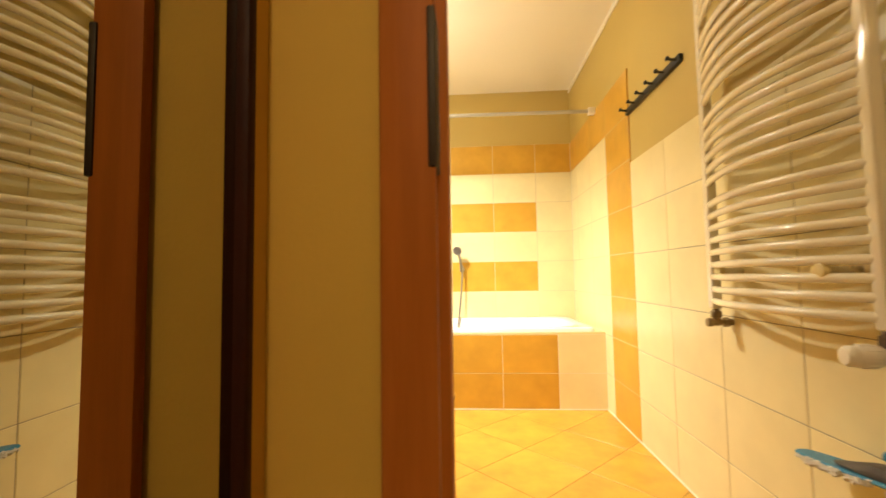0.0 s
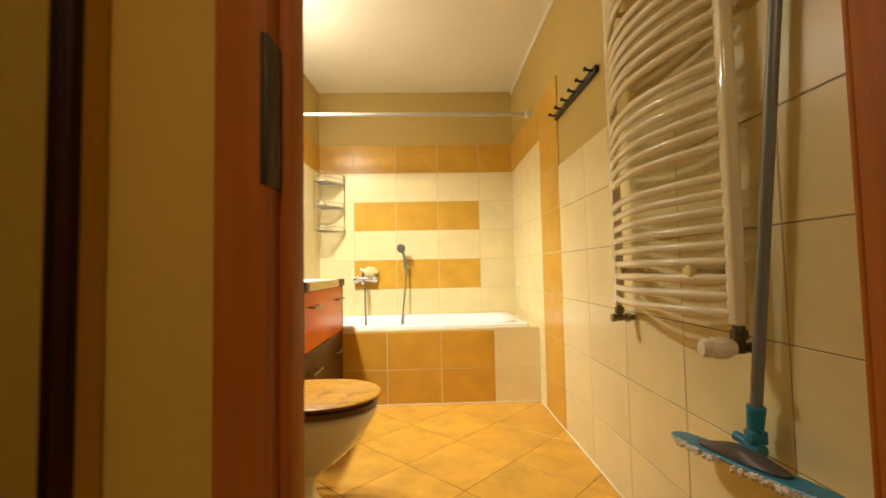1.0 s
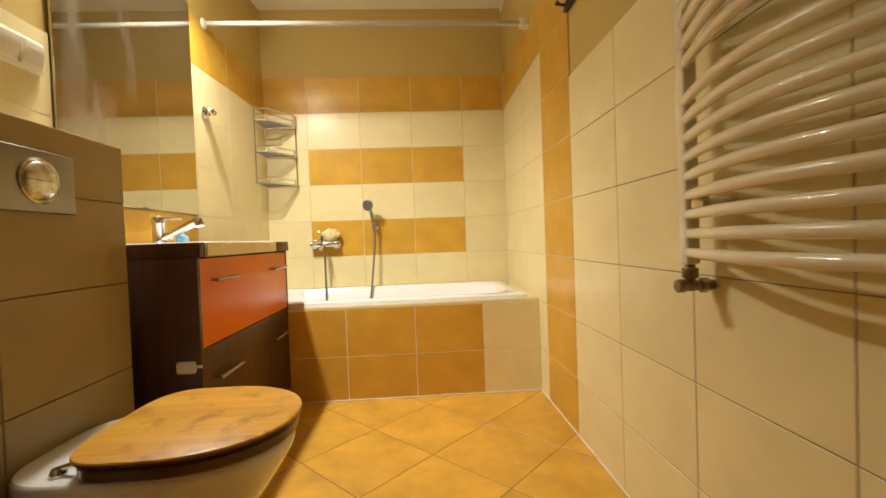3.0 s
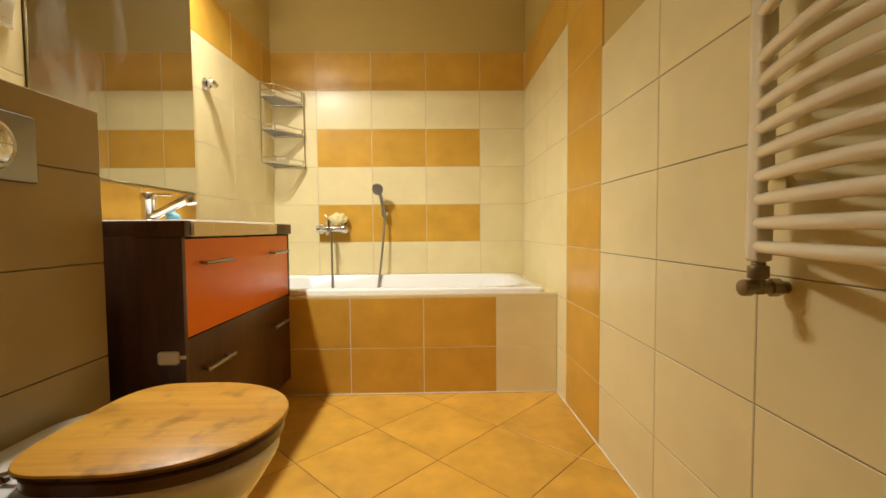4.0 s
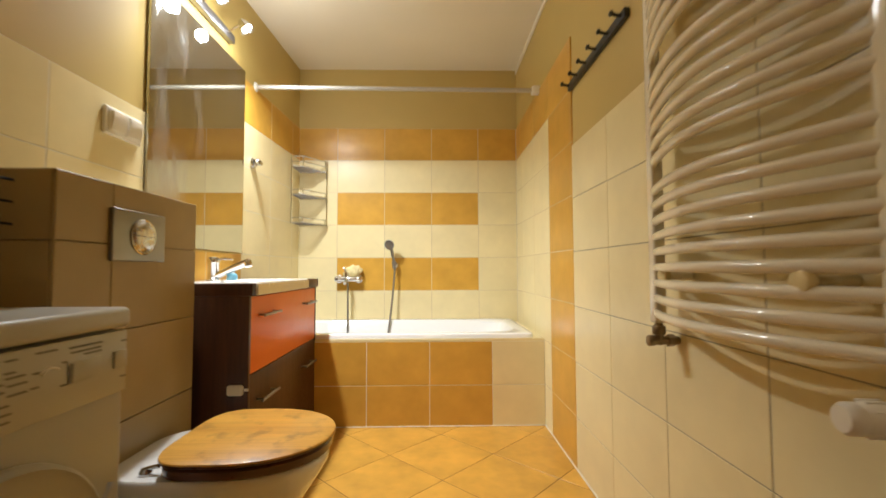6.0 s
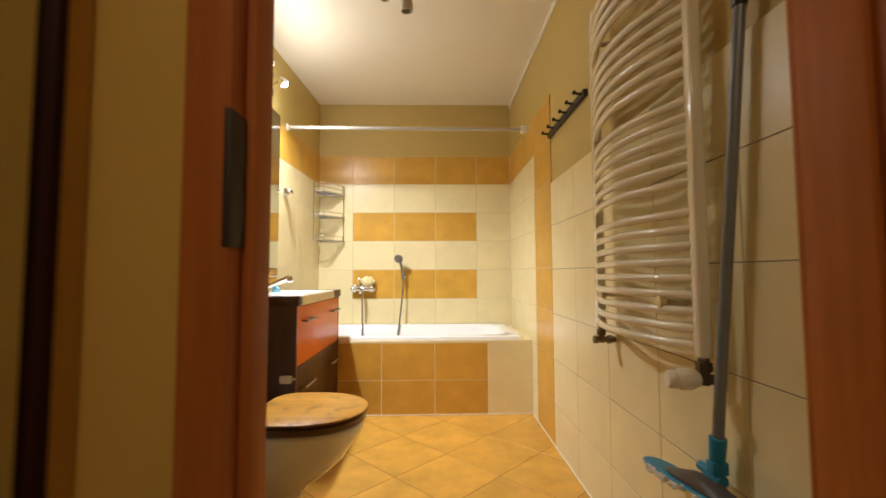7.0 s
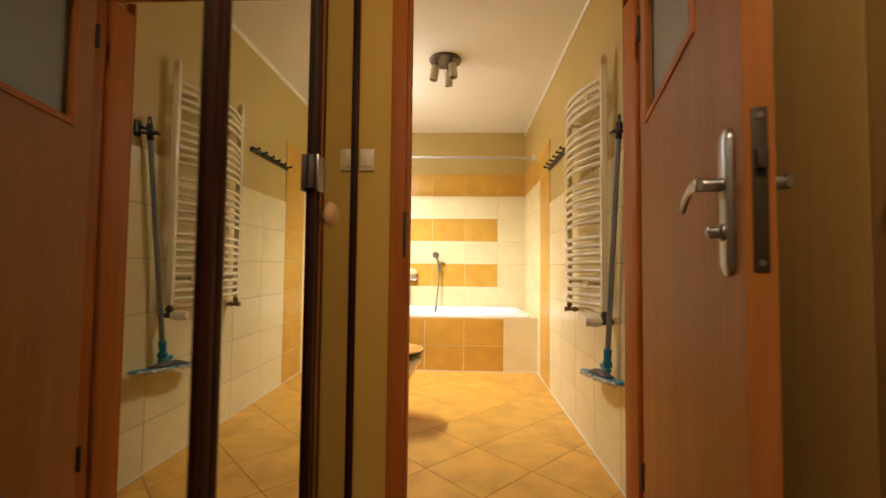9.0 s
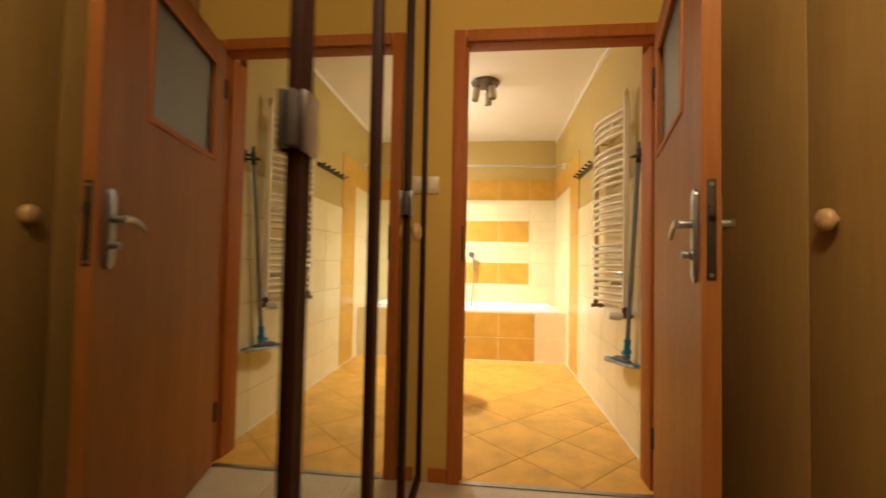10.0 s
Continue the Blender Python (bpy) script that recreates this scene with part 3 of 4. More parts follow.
part("rocker", box(MX + 0.006, -0.168, YH - 0.018, YH - 0.0125, 1.317, 1.372, 0.0025), "cream_plastic", sw)

# ---- hall lamp behind the camera ----
lamp = thing("hall_ceiling_lamp", (0.16, -1.58, ZC), "plain round glass hall ceiling lamp", "ceiling lamp")
part("base", lathe([(0, 0), (0.09, 0), (0.09, -0.02), (0, -0.02)], Matrix.Translation((0.16, -1.58, ZC - 0.001))), "white_plastic", lamp)

# ---- bathtub ----
def superring(cx, cy, a, b, e, z, n=72):
    pts = []
    for k in range(n):
        t = 2 * math.pi * k / n
        c, s = math.cos(t), math.sin(t)
        pts.append((cx + a * math.copysign(abs(c) ** (2 / e), c), cy + b * math.copysign(abs(s) ** (2 / e), s), z))
    return pts


BY0 = 2.722
tub = thing("bathtub", (0.0, 3.11, 0), "white acrylic built-in bathtub with ochre tiled front", "bathtub")
bx0, bx1, by0, by1, rz = XL + 0.003, XR - 0.056, BY0 + 0.014, YB - 0.002, 0.526
ccx, ccy, ca, cb = (bx0 + bx1) / 2, (by0 + by1) / 2, (bx1 - bx0) / 2, (by1 - by0) / 2
shell = loft([
    superring(ccx, ccy, ca, cb, 26, rz - 0.035), superring(ccx, ccy, ca, cb, 26, rz - 0.010), superring(ccx, ccy, ca - 0.003, cb - 0.003, 24, rz - 0.003), superring(ccx, ccy, ca - 0.010, cb - 0.010, 22, rz),
    superring(ccx + 0.0, ccy, ca - 0.075, cb - 0.065, 5.5, rz - 0.001), superring(ccx, ccy, ca - 0.088, cb - 0.075, 5, rz - 0.012),
    superring(ccx - 0.02, ccy, ca - 0.125, cb - 0.105, 4, rz - 0.20), superring(ccx - 0.04, ccy, ca - 0.19, cb - 0.14, 3.4, rz - 0.36),
    superring(ccx - 0.04, ccy, ca - 0.27, cb - 0.20, 3, rz - 0.405)], cap0=False)
part("shell", shell, "white_acrylic", tub)
apron = part("apron", box(XL, XR - 0.001, BY0 + 0.0010, BY0 + 0.06, 0, rz - 0.036), "white_grout", tub, "tiled bath front")
part("drain", lathe([(0, 0), (0.03, 0), (0.035, 0.004), (0.02, 0.008), (0, 0.009)], Matrix.Translation((-0.45, 3.11, rz - 0.403))), "chrome", tub)

# ---- box round the cistern ----
BX, BYA, BYZ, BZT = -0.642, 1.223, 1.790, 1.139
cistern = tagged(solo("cistern_box", box(XL + 0.001, BX - T, BYA + T, BYZ, 0, BZT - T), "tan_grout", "tiled box that hides the cistern, chrome flush plate on it", "boxed cistern", kind="structure", at=(-0.75, 1.5, 0), smooth=0))
flush = thing("flush_plate", (BX, 1.51, 1.0), "satin steel flush plate with a round push button", "flush plate")
part("plate", box(BX, BX + 0.012, 1.381, 1.598, 0.929, 1.073, 0.004, seg=3), "satin_steel", flush)
part("button_ring", lathe([(0.046, 0), (0.052, 0), (0.0525, 0.004), (0.050, 0.006), (0.046, 0.004)], toward((BX + 0.0115, 1.497, 1.001), (1, 0, 0)), 40), "chrome", flush)
for dz in (-1, 1):
    dome = loft([[(BX + 0.0118 + h, 1.497 + r * math.cos(math.pi * k / 16), 1.001 + dz * (0.0008 + r * math.sin(math.pi * k / 16))) for k in range(17)] for r, h in ((0.046, 0.001), (0.044, 0.006), (0.036, 0.011), (0.022, 0.0145), (0.004, 0.016))])
    bmesh.ops.recalc_face_normals(dome, faces=dome.faces)
    part("push_button", dome, "soft_chrome", flush, "half of the round domed chrome button")

# ---- toilet ----
TZ, TY = 0.435, 1.515
toilet = thing("toilet", (-0.4, TY, 0.1), "white floor-standing toilet with a closed bamboo lid", "toilet")


def dring(x0, x1, w, z, n=48, sq=2.6, yc=TY):
    """A D-shaped outline, flat towards the wall at x0 and round at x1."""
    pts = []
    xm = x0 + (x1 - x0) * 0.42
    for k in range(n):
        t = 2 * math.pi * k / n
        c, s = math.cos(t), math.sin(t)
        if c >= 0:
            x = xm + (x1 - xm) * abs(c) ** (2 / 2.1)
            y = w * math.copysign(abs(s) ** (2 / 2.1), s)
        else:
            x = xm - (xm - x0) * abs(c) ** (2 / 5)
            y = w * math.copysign(abs(s) ** (2 / 5), s) * (1 - 0.16 * abs(c) ** 2)
        pts.append((x, yc + y, z))
    return pts


bowl = loft([
    dring(-0.500, -0.312, 0.108, 0.0005), dring(-0.500, -0.306, 0.110, 0.010), dring(-0.498, -0.318, 0.096, 0.030), dring(-0.498, -0.330, 0.086, 0.070), dring(-0.500, -0.326, 0.088, 0.110),
    dring(-0.510, -0.300, 0.104, 0.146), dring(-0.535, -0.235, 0.134, 0.186), dring(BX + 0.001, -0.165, 0.160, 0.245),
    dring(BX + 0.001, -0.118, 0.176, 0.315), dring(BX + 0.001, -0.096, 0.183, 0.352), dring(BX + 0.001, -0.093, 0.184, 0.366), dring(BX + 0.001, -0.096, 0.182, 0.376), dring(BX + 0.004, -0.102, 0.178, 0.380)])
part("bowl", bowl, "white_ceramic", toilet)
seat = loft([dring(-0.49, -0.096, 0.186, 0.384), dring(-0.494, -0.086, 0.195, 0.390), dring(-0.494, -0.084, 0.197, 0.410), dring(-0.490, -0.090, 0.191, 0.4165)])
part("seat", seat, "seat_rim", toilet, "dark brown wooden toilet seat")
lid = loft([dring(-0.495, -0.085, 0.200, 0.4195), dring(-0.500, -0.077, 0.206, 0.4235), dring(-0.500, -0.076, 0.207, 0.4285)])
lid_ob = part("lid", lid, "seat_rim", toilet, "closed wooden lid with a dark edge")
part("lid_veneer", loft([dring(-0.4998, -0.0762, 0.2068, 0.4287), dring(-0.499, -0.0775, 0.2055, 0.4325), dring(-0.495, -0.083, 0.201, 0.435)]), "bamboo", lid_ob, "golden bamboo top with darker knots")
for dy in (-0.08, 0.08):
    part("hinge", lathe([(0, 0), (0.015, 0), (0.016, 0.006), (0.011, 0.016), (0, 0.018)], Matrix.Translation((-0.525, TY + dy * 1.7, 0.3795))), "chrome", toilet)
    part("hinge_arm", rod((-0.525, TY + dy * 1.7, 0.394), (-0.492, TY + dy * 1.7, 0.402), 0.0055), "chrome", toilet)

# ---- vanity ----
VX, VY0, VY1 = -0.474, 1.852, 2.738
vanity = thing("vanity_unit", (-0.66, 2.3, 0), "dark wenge vanity unit with orange upper drawer", "vanity unit")
part("side_panel", box(XL + 0.02, VX, VY0, VY0 + 0.018, 0.085, 0.806, 0.001), "wenge", vanity)
part("side_panel", box(XL + 0.02, VX, VY1 - 0.018, VY1, 0.085, 0.806, 0.001), "wenge", vanity)
part("body", box(XL + 0.022, VX - 0.022, VY0 + 0.0185, VY1 - 0.0185, 0.087, 0.80), "wenge", vanity)
up = part("drawer_front", box(VX - 0.021, VX - 0.001, VY0 + 0.0195, VY1 - 0.0195, 0.512, 0.800, 0.0015), "orange_lacquer", vanity, "glossy orange drawer front")
low = part("drawer_front", box(VX - 0.021, VX - 0.001, VY0 + 0.0195, VY1 - 0.0195, 0.092, 0.508, 0.0015), "wenge", vanity, "dark wenge drawer front")
for owner, z, ys in ((up, 0.727, ((1.925, 2.105), (2.475, 2.655))), (low, 0.400, ((1.918, 2.098), (2.470, 2.650)))):
    for y0, y1 in ys:
        b = tube([(VX - 0.004, y0 + 0.02, z), (VX + 0.028, y0 + 0.02, z)], 0.005)
        tube([(VX - 0.004, y1 - 0.02, z), (VX + 0.028, y1 - 0.02, z)], 0.005, b)
        rod((VX + 0.028, y0, z), (VX + 0.028, y1, z), 0.006, b, bevel=0.001)
        part("handle", b, "brushed_steel", owner, "slim steel bar handle")
for x in (XL + 0.08, VX - 0.06):
    for y in (VY0 + 0.07, VY1 - 0.07):
        part("leg", lathe([(0.022, 0), (0.022, 0.006), (0.013, 0.012), (0.013, 0.075), (0.020, 0.086), (0, 0.086)], Matrix.Translation((x, y, 0.0)), 16), "brushed_steel", vanity)
part("worktop_end", box(XL + 0.018, VX + 0.012, VY0 - 0.003, VY0 + 0.032, 0.8065, 0.853, 0.002), "wenge", vanity)
part("worktop_end", box(XL + 0.018, VX + 0.012, 2.540, VY1 + 0.003, 0.8065, 0.853, 0.002), "wenge", vanity)
latch = part("child_latch", box(VX - 0.074, VX - 0.014, VY0 - 0.012, VY0 - 0.0005, 0.440, 0.479, 0.009, seg=3), "white_plastic", vanity, "white plastic child safety latch")
part("latch_strap", box(VX - 0.012, VX + 0.004, VY0 - 0.006, VY0 - 0.002, 0.456, 0.466, 0.001), "white_plastic", latch)

basin = thing("washbasin", (-0.66, 2.25, 0.81), "white ceramic washbasin set in the vanity top", "washbasin")
wx0, wx1, wy0, wy1 = XL + 0.019, VX + 0.016, VY0 + 0.0325, 2.5395
wcx, wcy, wa, wb = (wx0 + wx1) / 2, (wy0 + wy1) / 2, (wx1 - wx0) / 2, (wy1 - wy0) / 2
b = loft([superring(wcx, wcy, wa, wb, 40, 0.807), superring(wcx, wcy, wa, wb, 40, 0.852), superring(wcx, wcy, wa - 0.004, wb - 0.004, 36, 0.857),
          superring(wcx + 0.03, wcy, wa - 0.075, wb - 0.05, 6, 0.856), superring(wcx + 0.03, wcy, wa - 0.085, wb - 0.06, 5, 0.846),
          superring(wcx + 0.03, wcy, wa - 0.115, wb - 0.12, 4, 0.762), superring(wcx + 0.03, wcy, 0.02, 0.02, 2, 0.755)], cap0=True)
part("bowl", b, "white_ceramic", basin)
part("front_edge", box(VX + 0.0165, VX + 0.018, wy0 + 0.003, wy1 - 0.003, 0.810, 0.850), "basin_edge", basin)

tap = thing("basin_tap", (-0.785, 2.19, 0.857), "chrome single-lever basin tap", "tap")
part("body", lathe([(0, 0), (0.029, 0), (0.029, 0.005), (0.024, 0.010), (0.024, 0.075), (0.026, 0.080), (0.026, 0.098), (0.020, 0.106), (0, 0.108)], Matrix.Translation((-0.785, 2.19, 0.857)), 24), "chrome", tap)
b = tube([(-0.775, 2.188, 0.875), (-0.73, 2.178, 0.893), (-0.67, 2.163, 0.918), (-0.612, 2.148, 0.940)], 0.0150, seg=16)
rod((-0.616, 2.149, 0.946), (-0.606, 2.146, 0.918), 0.0170, b, bevel=0.003)
part("spout", b, "chrome", tap)
part("lever", tube([(-0.785, 2.19, 0.952), (-0.745, 2.182, 0.955), (-0.690, 2.170, 0.952)], 0.0045, seg=10), "chrome", tap)
soap = thing("soap_bottle", (-0.705, 2.20, 0.857), "small pale blue plastic bottle on the basin", "bottle")
part("bottle", lathe([(0, 0), (0.020, 0), (0.023, 0.004), (0.023, 0.020), (0.019, 0.028), (0.010, 0.033), (0, 0.034)], Matrix.Translation((-0.705, 2.20, 0.857)), 20), "blue_plastic", soap)
part("cap", lathe([(0.009, 0), (0.009, 0.006), (0, 0.007)], Matrix.Translation((-0.705, 2.20, 0.8905)), 16), "white_plastic", soap)

# ---- mirror and its lamp ----
solo("bathroom_mirror", box(XL - 0.001, XL + 0.010, 1.836, 2.630, 1.000, 2.035, 0.0015), "mirror_glass", "large frameless bathroom mirror with faint hazy streaks", "mirror", at=(XL, 2.23, 1.5), smooth=0)
ml = thing("mirror_spotlights", (XL, 2.15, 2.09), "steel mirror lamp with three lit spotlights", "wall lamp")
part("bar", box(XL - T + 0.001, XL + 0.024, 1.83, 2.47, 2.105, 2.150, 0.004), "brushed_steel", ml)
for sx, sy, sz in SPOTS:
    part("arm", tube([(XL + 0.02, sy, 2.135), (sx - 0.05, sy, 2.16), (sx - 0.015, sy, sz + 0.020)], 0.006), "chrome", ml)
    way = Vector((0.62, 0.12, -0.78)).normalized()
    head = part("spot_head", lathe([(0, -0.032), (0.016, -0.032), (0.022, -0.022), (0.034, 0.012), (0.037, 0.022), (0.033, 0.022), (0.028, 0.010), (0.012, -0.010), (0, -0.010)], toward((sx, sy, sz), way), 24), "chrome", ml, "small chrome spotlight head")
    part("bulb", lathe([(0, 0.002), (0.018, 0.002), (0.026, 0.012), (0.018, 0.020), (0, 0.023)], toward((sx, sy, sz), way), 20), "bulb_glow", head, "lit halogen bulb")

# ---- ceiling lamp, unlit ----
cl = thing("ceiling_spot_lamp", (0.03, 1.82, ZC), "round dark metal ceiling lamp with unlit cylinder spots", "ceiling lamp")
part("rose", lathe([(0, 0), (0.115, 0), (0.118, -0.006), (0.110, -0.022), (0.085, -0.028), (0, -0.028)], Matrix.Translation((0.03, 1.82, ZC - 0.0005)), 36), "dark_metal", cl)
for a in (75, 195, 315):
    ux, uy = math.cos(radians(a)), math.sin(radians(a))
    p0 = Vector((0.03 + 0.06 * ux, 1.82 + 0.06 * uy, ZC - 0.028))
    p1 = p0 + Vector((0.012 * ux, 0.012 * uy, -0.030))
    part("arm", rod(p0, p1, 0.007), "dark_metal", cl)
    part("shade", lathe([(0, 0), (0.024, 0), (0.030, 0.006), (0.032, 0.104), (0.028, 0.104), (0.026, 0.012), (0, 0.010)], toward(p1, (0.16 * ux, 0.16 * uy, -1)), 20), "smoked_shade", cl, "smoky glass cylinder shade")

# ---- towel radiator ----
RY0, RY1 = 0.785, 1.358


def rad_x(y):
    """The uprights' middle; the radiator hangs slightly askew."""
    return 0.807 + (RY1 - y) * 0.0245


rad = thing("towel_radiator", (0.84, 1.05, 0.75), "white curved-bar towel radiator on the tiled wall", "radiator")
for y in (RY0, RY1):
    part("upright", box(rad_x(y) - 0.0155, rad_x(y) + 0.0155, y - 0.0155, y + 0.0155, 0.762, 1.955, 0.006, seg=3), "white_enamel", rad)
    part("upright_cap", lathe([(0, 0), (0.012, 0), (0.012, 0.006), (0.007, 0.014), (0, 0.015)], Matrix.Translation((rad_x(y), y, 1.954)), 14), "white_plastic", rad)
BARS = [0.788 + 0.0398 * k for k in range(9)] + [1.182 + 0.0402 * k for k in range(6)] + [1.460 + 0.0402 * k for k in range(6)] + [1.738 + 0.0402 * k for k in range(4)]
for z in BARS:
    pts = []
    for k in range(29):
        f = k / 28
        y = RY0 + 0.010 + (RY1 - RY0 - 0.020) * f
        pts.append((rad_x(y) - 0.006 - 0.068 * math.sin(math.pi * f) ** 0.9, y, z))
    part("bar", tube(pts, 0.0112, seg=14), "white_enamel", rad)
for y, z, x in ((0.884, 0.884, 0.768), (RY1 - 0.066, 0.886, 0.780), (0.884, 1.80, 0.768), (RY1 - 0.066, 1.80, 0.780)):
    clamp = part("wall_bracket", rod((XR - 0.0005, y, z), (x + 0.016, y, z), 0.010, bevel=0.001), "cream_plastic", rad)
    part("bracket_cap", rod((x + 0.018, y, z), (x, y, z), 0.019, seg=24, bevel=0.004), "yellowed_plastic", clamp, "round cream plastic bracket cap")

# valves under both uprights
RXF, RXN = rad_x(RY1), rad_x(RY0)
v1 = thing("return_valve", (RXF, RY1, 0.73), "tarnished brass radiator return valve", "valve")
b = rod((RXF, RY1, 0.761), (RXF, RY1, 0.705), 0.011, seg=16, bevel=0.002)
rod((RXF, RY1, 0.755), (RXF, RY1, 0.732), 0.0165, b, seg=12, bevel=0.003)
part("body", b, "brass_valve", v1)
part("inlet", rod((RXF - 0.014, RY1, 0.716), (XR - 0.001, RY1, 0.716), 0.011, seg=16, bevel=0.002), "brass_valve", v1)
part("union_nut", rod((RXF + 0.020, RY1, 0.716), (RXF + 0.040, RY1, 0.716), 0.016, seg=6, bevel=0.002), "brass_valve", v1)
part("cap", rod((RXF - 0.012, RY1, 0.716), (RXF - 0.030, RY1, 0.716), 0.0145, seg=12, bevel=0.003), "brass_valve", v1)
v2 = thing("thermostat_valve", (RXN, RY0, 0.72), "radiator valve with a white thermostat head", "valve")
b = rod((RXN, RY0, 0.761), (RXN, RY0, 0.700), 0.013, seg=16, bevel=0.002)
rod((RXN, RY0, 0.752), (RXN, RY0, 0.732), 0.018, b, seg=6)
part("body", b, "dark_metal", v2)
part("inlet", rod((RXN - 0.03, RY0, 0.712), (XR - 0.001, RY0, 0.712), 0.012, seg=16, bevel=0.002), "dark_metal", v2)
head = part("thermostat_head", lathe([(0, 0), (0.016, 0), (0.018, 0.008), (0.022, 0.014), (0.023, 0.042), (0.020, 0.052), (0.021, 0.054), (0.021, 0.066), (0.017, 0.072), (0, 0.073)], toward((RXN - 0.012, RY0, 0.712), (-1, 0.12, 0)), 24), "white_plastic", v2, "white plastic thermostat head")
for k in range(10):
    a = 2 * math.pi * k / 10
    part("grip_rib", rod((RXN - 0.030, RY0 + 0.004 + 0.0225 * math.cos(a), 0.712 + 0.0225 * math.sin(a)), (RXN - 0.058, RY0 + 0.007 + 0.0225 * math.cos(a), 0.712 + 0.0225 * math.sin(a)), 0.0024, seg=6), "white_plastic", head)

# ---- coat hook rail ----
rail = thing("hook_rail", (XR, 1.88, 1.755), "black metal rail with six double hooks", "hook rail")
part("rail", box(XR - 0.012, XR + T - 0.0005, 1.598, 2.195, 1.740, 1.772, 0.003), "black_metal", rail)
for k in range(6):
    y = 1.626 + k * 0.109
    b = tube([(XR - 0.011, y, 1.758), (XR - 0.030, y, 1.760), (XR - 0.040, y, 1.764)], 0.006, seg=8)
    lathe([(0, 0), (0.009, 0), (0.011, 0.005), (0.007, 0.011), (0, 0.012)], toward((XR - 0.040, y, 1.764), (-1, 0, 0.25)), 12, b)
    part("hook", b, "black_metal", rail)

# ---- mop hanging on the wall ----
mop = thing("flat_mop", (0.80, 0.75, 0.45), "flat mop with grey handle hung on a wall hook", "mop")
top, foot = Vector((0.839, 0.632, 1.62)), Vector((0.822, 0.750, 0.565))
part("handle", rod(foot, top - (top - foot).normalized() * 0.09, 0.012, seg=16), "grey_tube", mop, "grey metal tube handle")
d = (top - foot).normalized()
b = rod(top - d * 0.10, top - d * 0.025, 0.0145, seg=16, bevel=0.002)
tube([top - d * 0.025 + Vector((0, 0.010 * math.cos(a), 0.014 + 0.018 * math.sin(a))) for a in [2 * math.pi * k / 14 for k in range(14)]], 0.0045, b, seg=8, closed=True)
part("hanging_grip", b, "black_metal", mop, "black plastic hanging eye")
b = rod(foot + d * 0.03, foot - d * 0.045, 0.0185, seg=16, r2=0.015, bevel=0.002)
rod(foot - d * 0.062 + Vector((0, -0.024, 0)), foot - d * 0.062 + Vector((0, 0.024, 0)), 0.014, b, bevel=0.002)
box(foot.x - 0.012, foot.x + 0.012, foot.y - 0.005, foot.y + 0.035, foot.z - 0.115, foot.z - 0.060, 0.004, b)
rod(foot - d * 0.060, foot - d * 0.066 + Vector((-0.006, 0.048, 0.012)), 0.011, b, seg=14, bevel=0.002)
box(foot.x - 0.019, foot.x + 0.019, foot.y - 0.012, foot.y + 0.016, foot.z - 0.052, foot.z - 0.022, 0.005, b)
part("joint", b, "teal_plastic", mop, "teal plastic swivel joint")
e0, e1 = Vector((0.786, 1.005, 0.446)), Vector((0.803, 0.525, 0.502))
ax = (e1 - e0).normalized()
L = (e1 - e0).length
mm = Matrix.Translation((e0 + e1) / 2) @ Matrix((ax, Vector((1, 0, 0)), ax.cross(Vector((1, 0, 0))))).transposed().to_4x4()


def slab(a, bwid, z0, z1, e=5):
    r = [superring(0, 0, a - 0.004, bwid - 0.004, e, z0), superring(0, 0, a, bwid, e, (z0 + z1) / 2), superring(0, 0, a - 0.004, bwid - 0.004, e, z1)]
    own = loft(r)
    own.transform(mm)
    return own


updir = mm.to_3x3() @ Vector((0, 0, 1))
sgn = 1 if updir.z > 0 else -1
hump = loft([superring(0, 0, 0.124, 0.025, 3, sgn * 0.003), superring(0, 0, 0.126, 0.027, 3, sgn * 0.009), superring(0, 0, 0.090, 0.025, 2.6, sgn * 0.016), superring(0, 0, 0.050, 0.022, 2.4, sgn * 0.026)])
hump.transform(mm)
bmesh.ops.recalc_face_normals(hump, faces=hump.faces)
part("plate", hump, "grey_plastic", mop, "dark grey mop plate")
part("cloth_edge", slab(L / 2 - 0.008, 0.035, *sorted((-sgn * 0.005, sgn * 0.0032)), 3.2), "teal_plastic", mop, "teal edge of the mop cloth")
rng = random.Random(5)


def tufts(count, reach, low, high, radius):
    own = bmesh.new()
    for k in range(count):
        a = rng.uniform(0, 2 * math.pi)
        c, s = math.cos(a), math.sin(a)
        x = (L / 2 - 0.018) * math.copysign(abs(c) ** 0.6, c) * rng.uniform(0.8, 1.0)
        y = 0.034 * math.copysign(abs(s) ** 0.6, s) * rng.uniform(0.6, 1.02)
        p = mm @ Vector((x, y, -sgn * 0.003))
        q = mm @ Vector((x * 1.01 + rng.uniform(-0.012, 0.012), y * reach, -sgn * rng.uniform(low, high)))
        tube([p, (p + q) / 2 + Vector((rng.uniform(-1, 1), rng.uniform(-1, 1), 0)) * 0.004, q], radius * rng.uniform(0.8, 1.25), own, seg=5)
    return own


tagged(part("fringe", tufts(760, 1.14, 0.003, 0.015, 0.0055), "mop_cloth", mop, "off-white mop fringe"), kind="stuff")
wh = thing("mop_hook", (XR, 0.604, 1.56), "small black wall hook that holds the mop", "wall hook")
part("back_plate", box(XR + T - 0.006, XR + T - 0.0005, 0.579, 0.616, 1.53, 1.60, 0.002), "black_metal", wh)
part("clip", tube([(XR + T - 0.004, 0.596, 1.545), (0.835, 0.609, 1.545), (0.812, 0.629, 1.550), (0.806, 0.656, 1.555)], 0.006), "black_metal", wh)
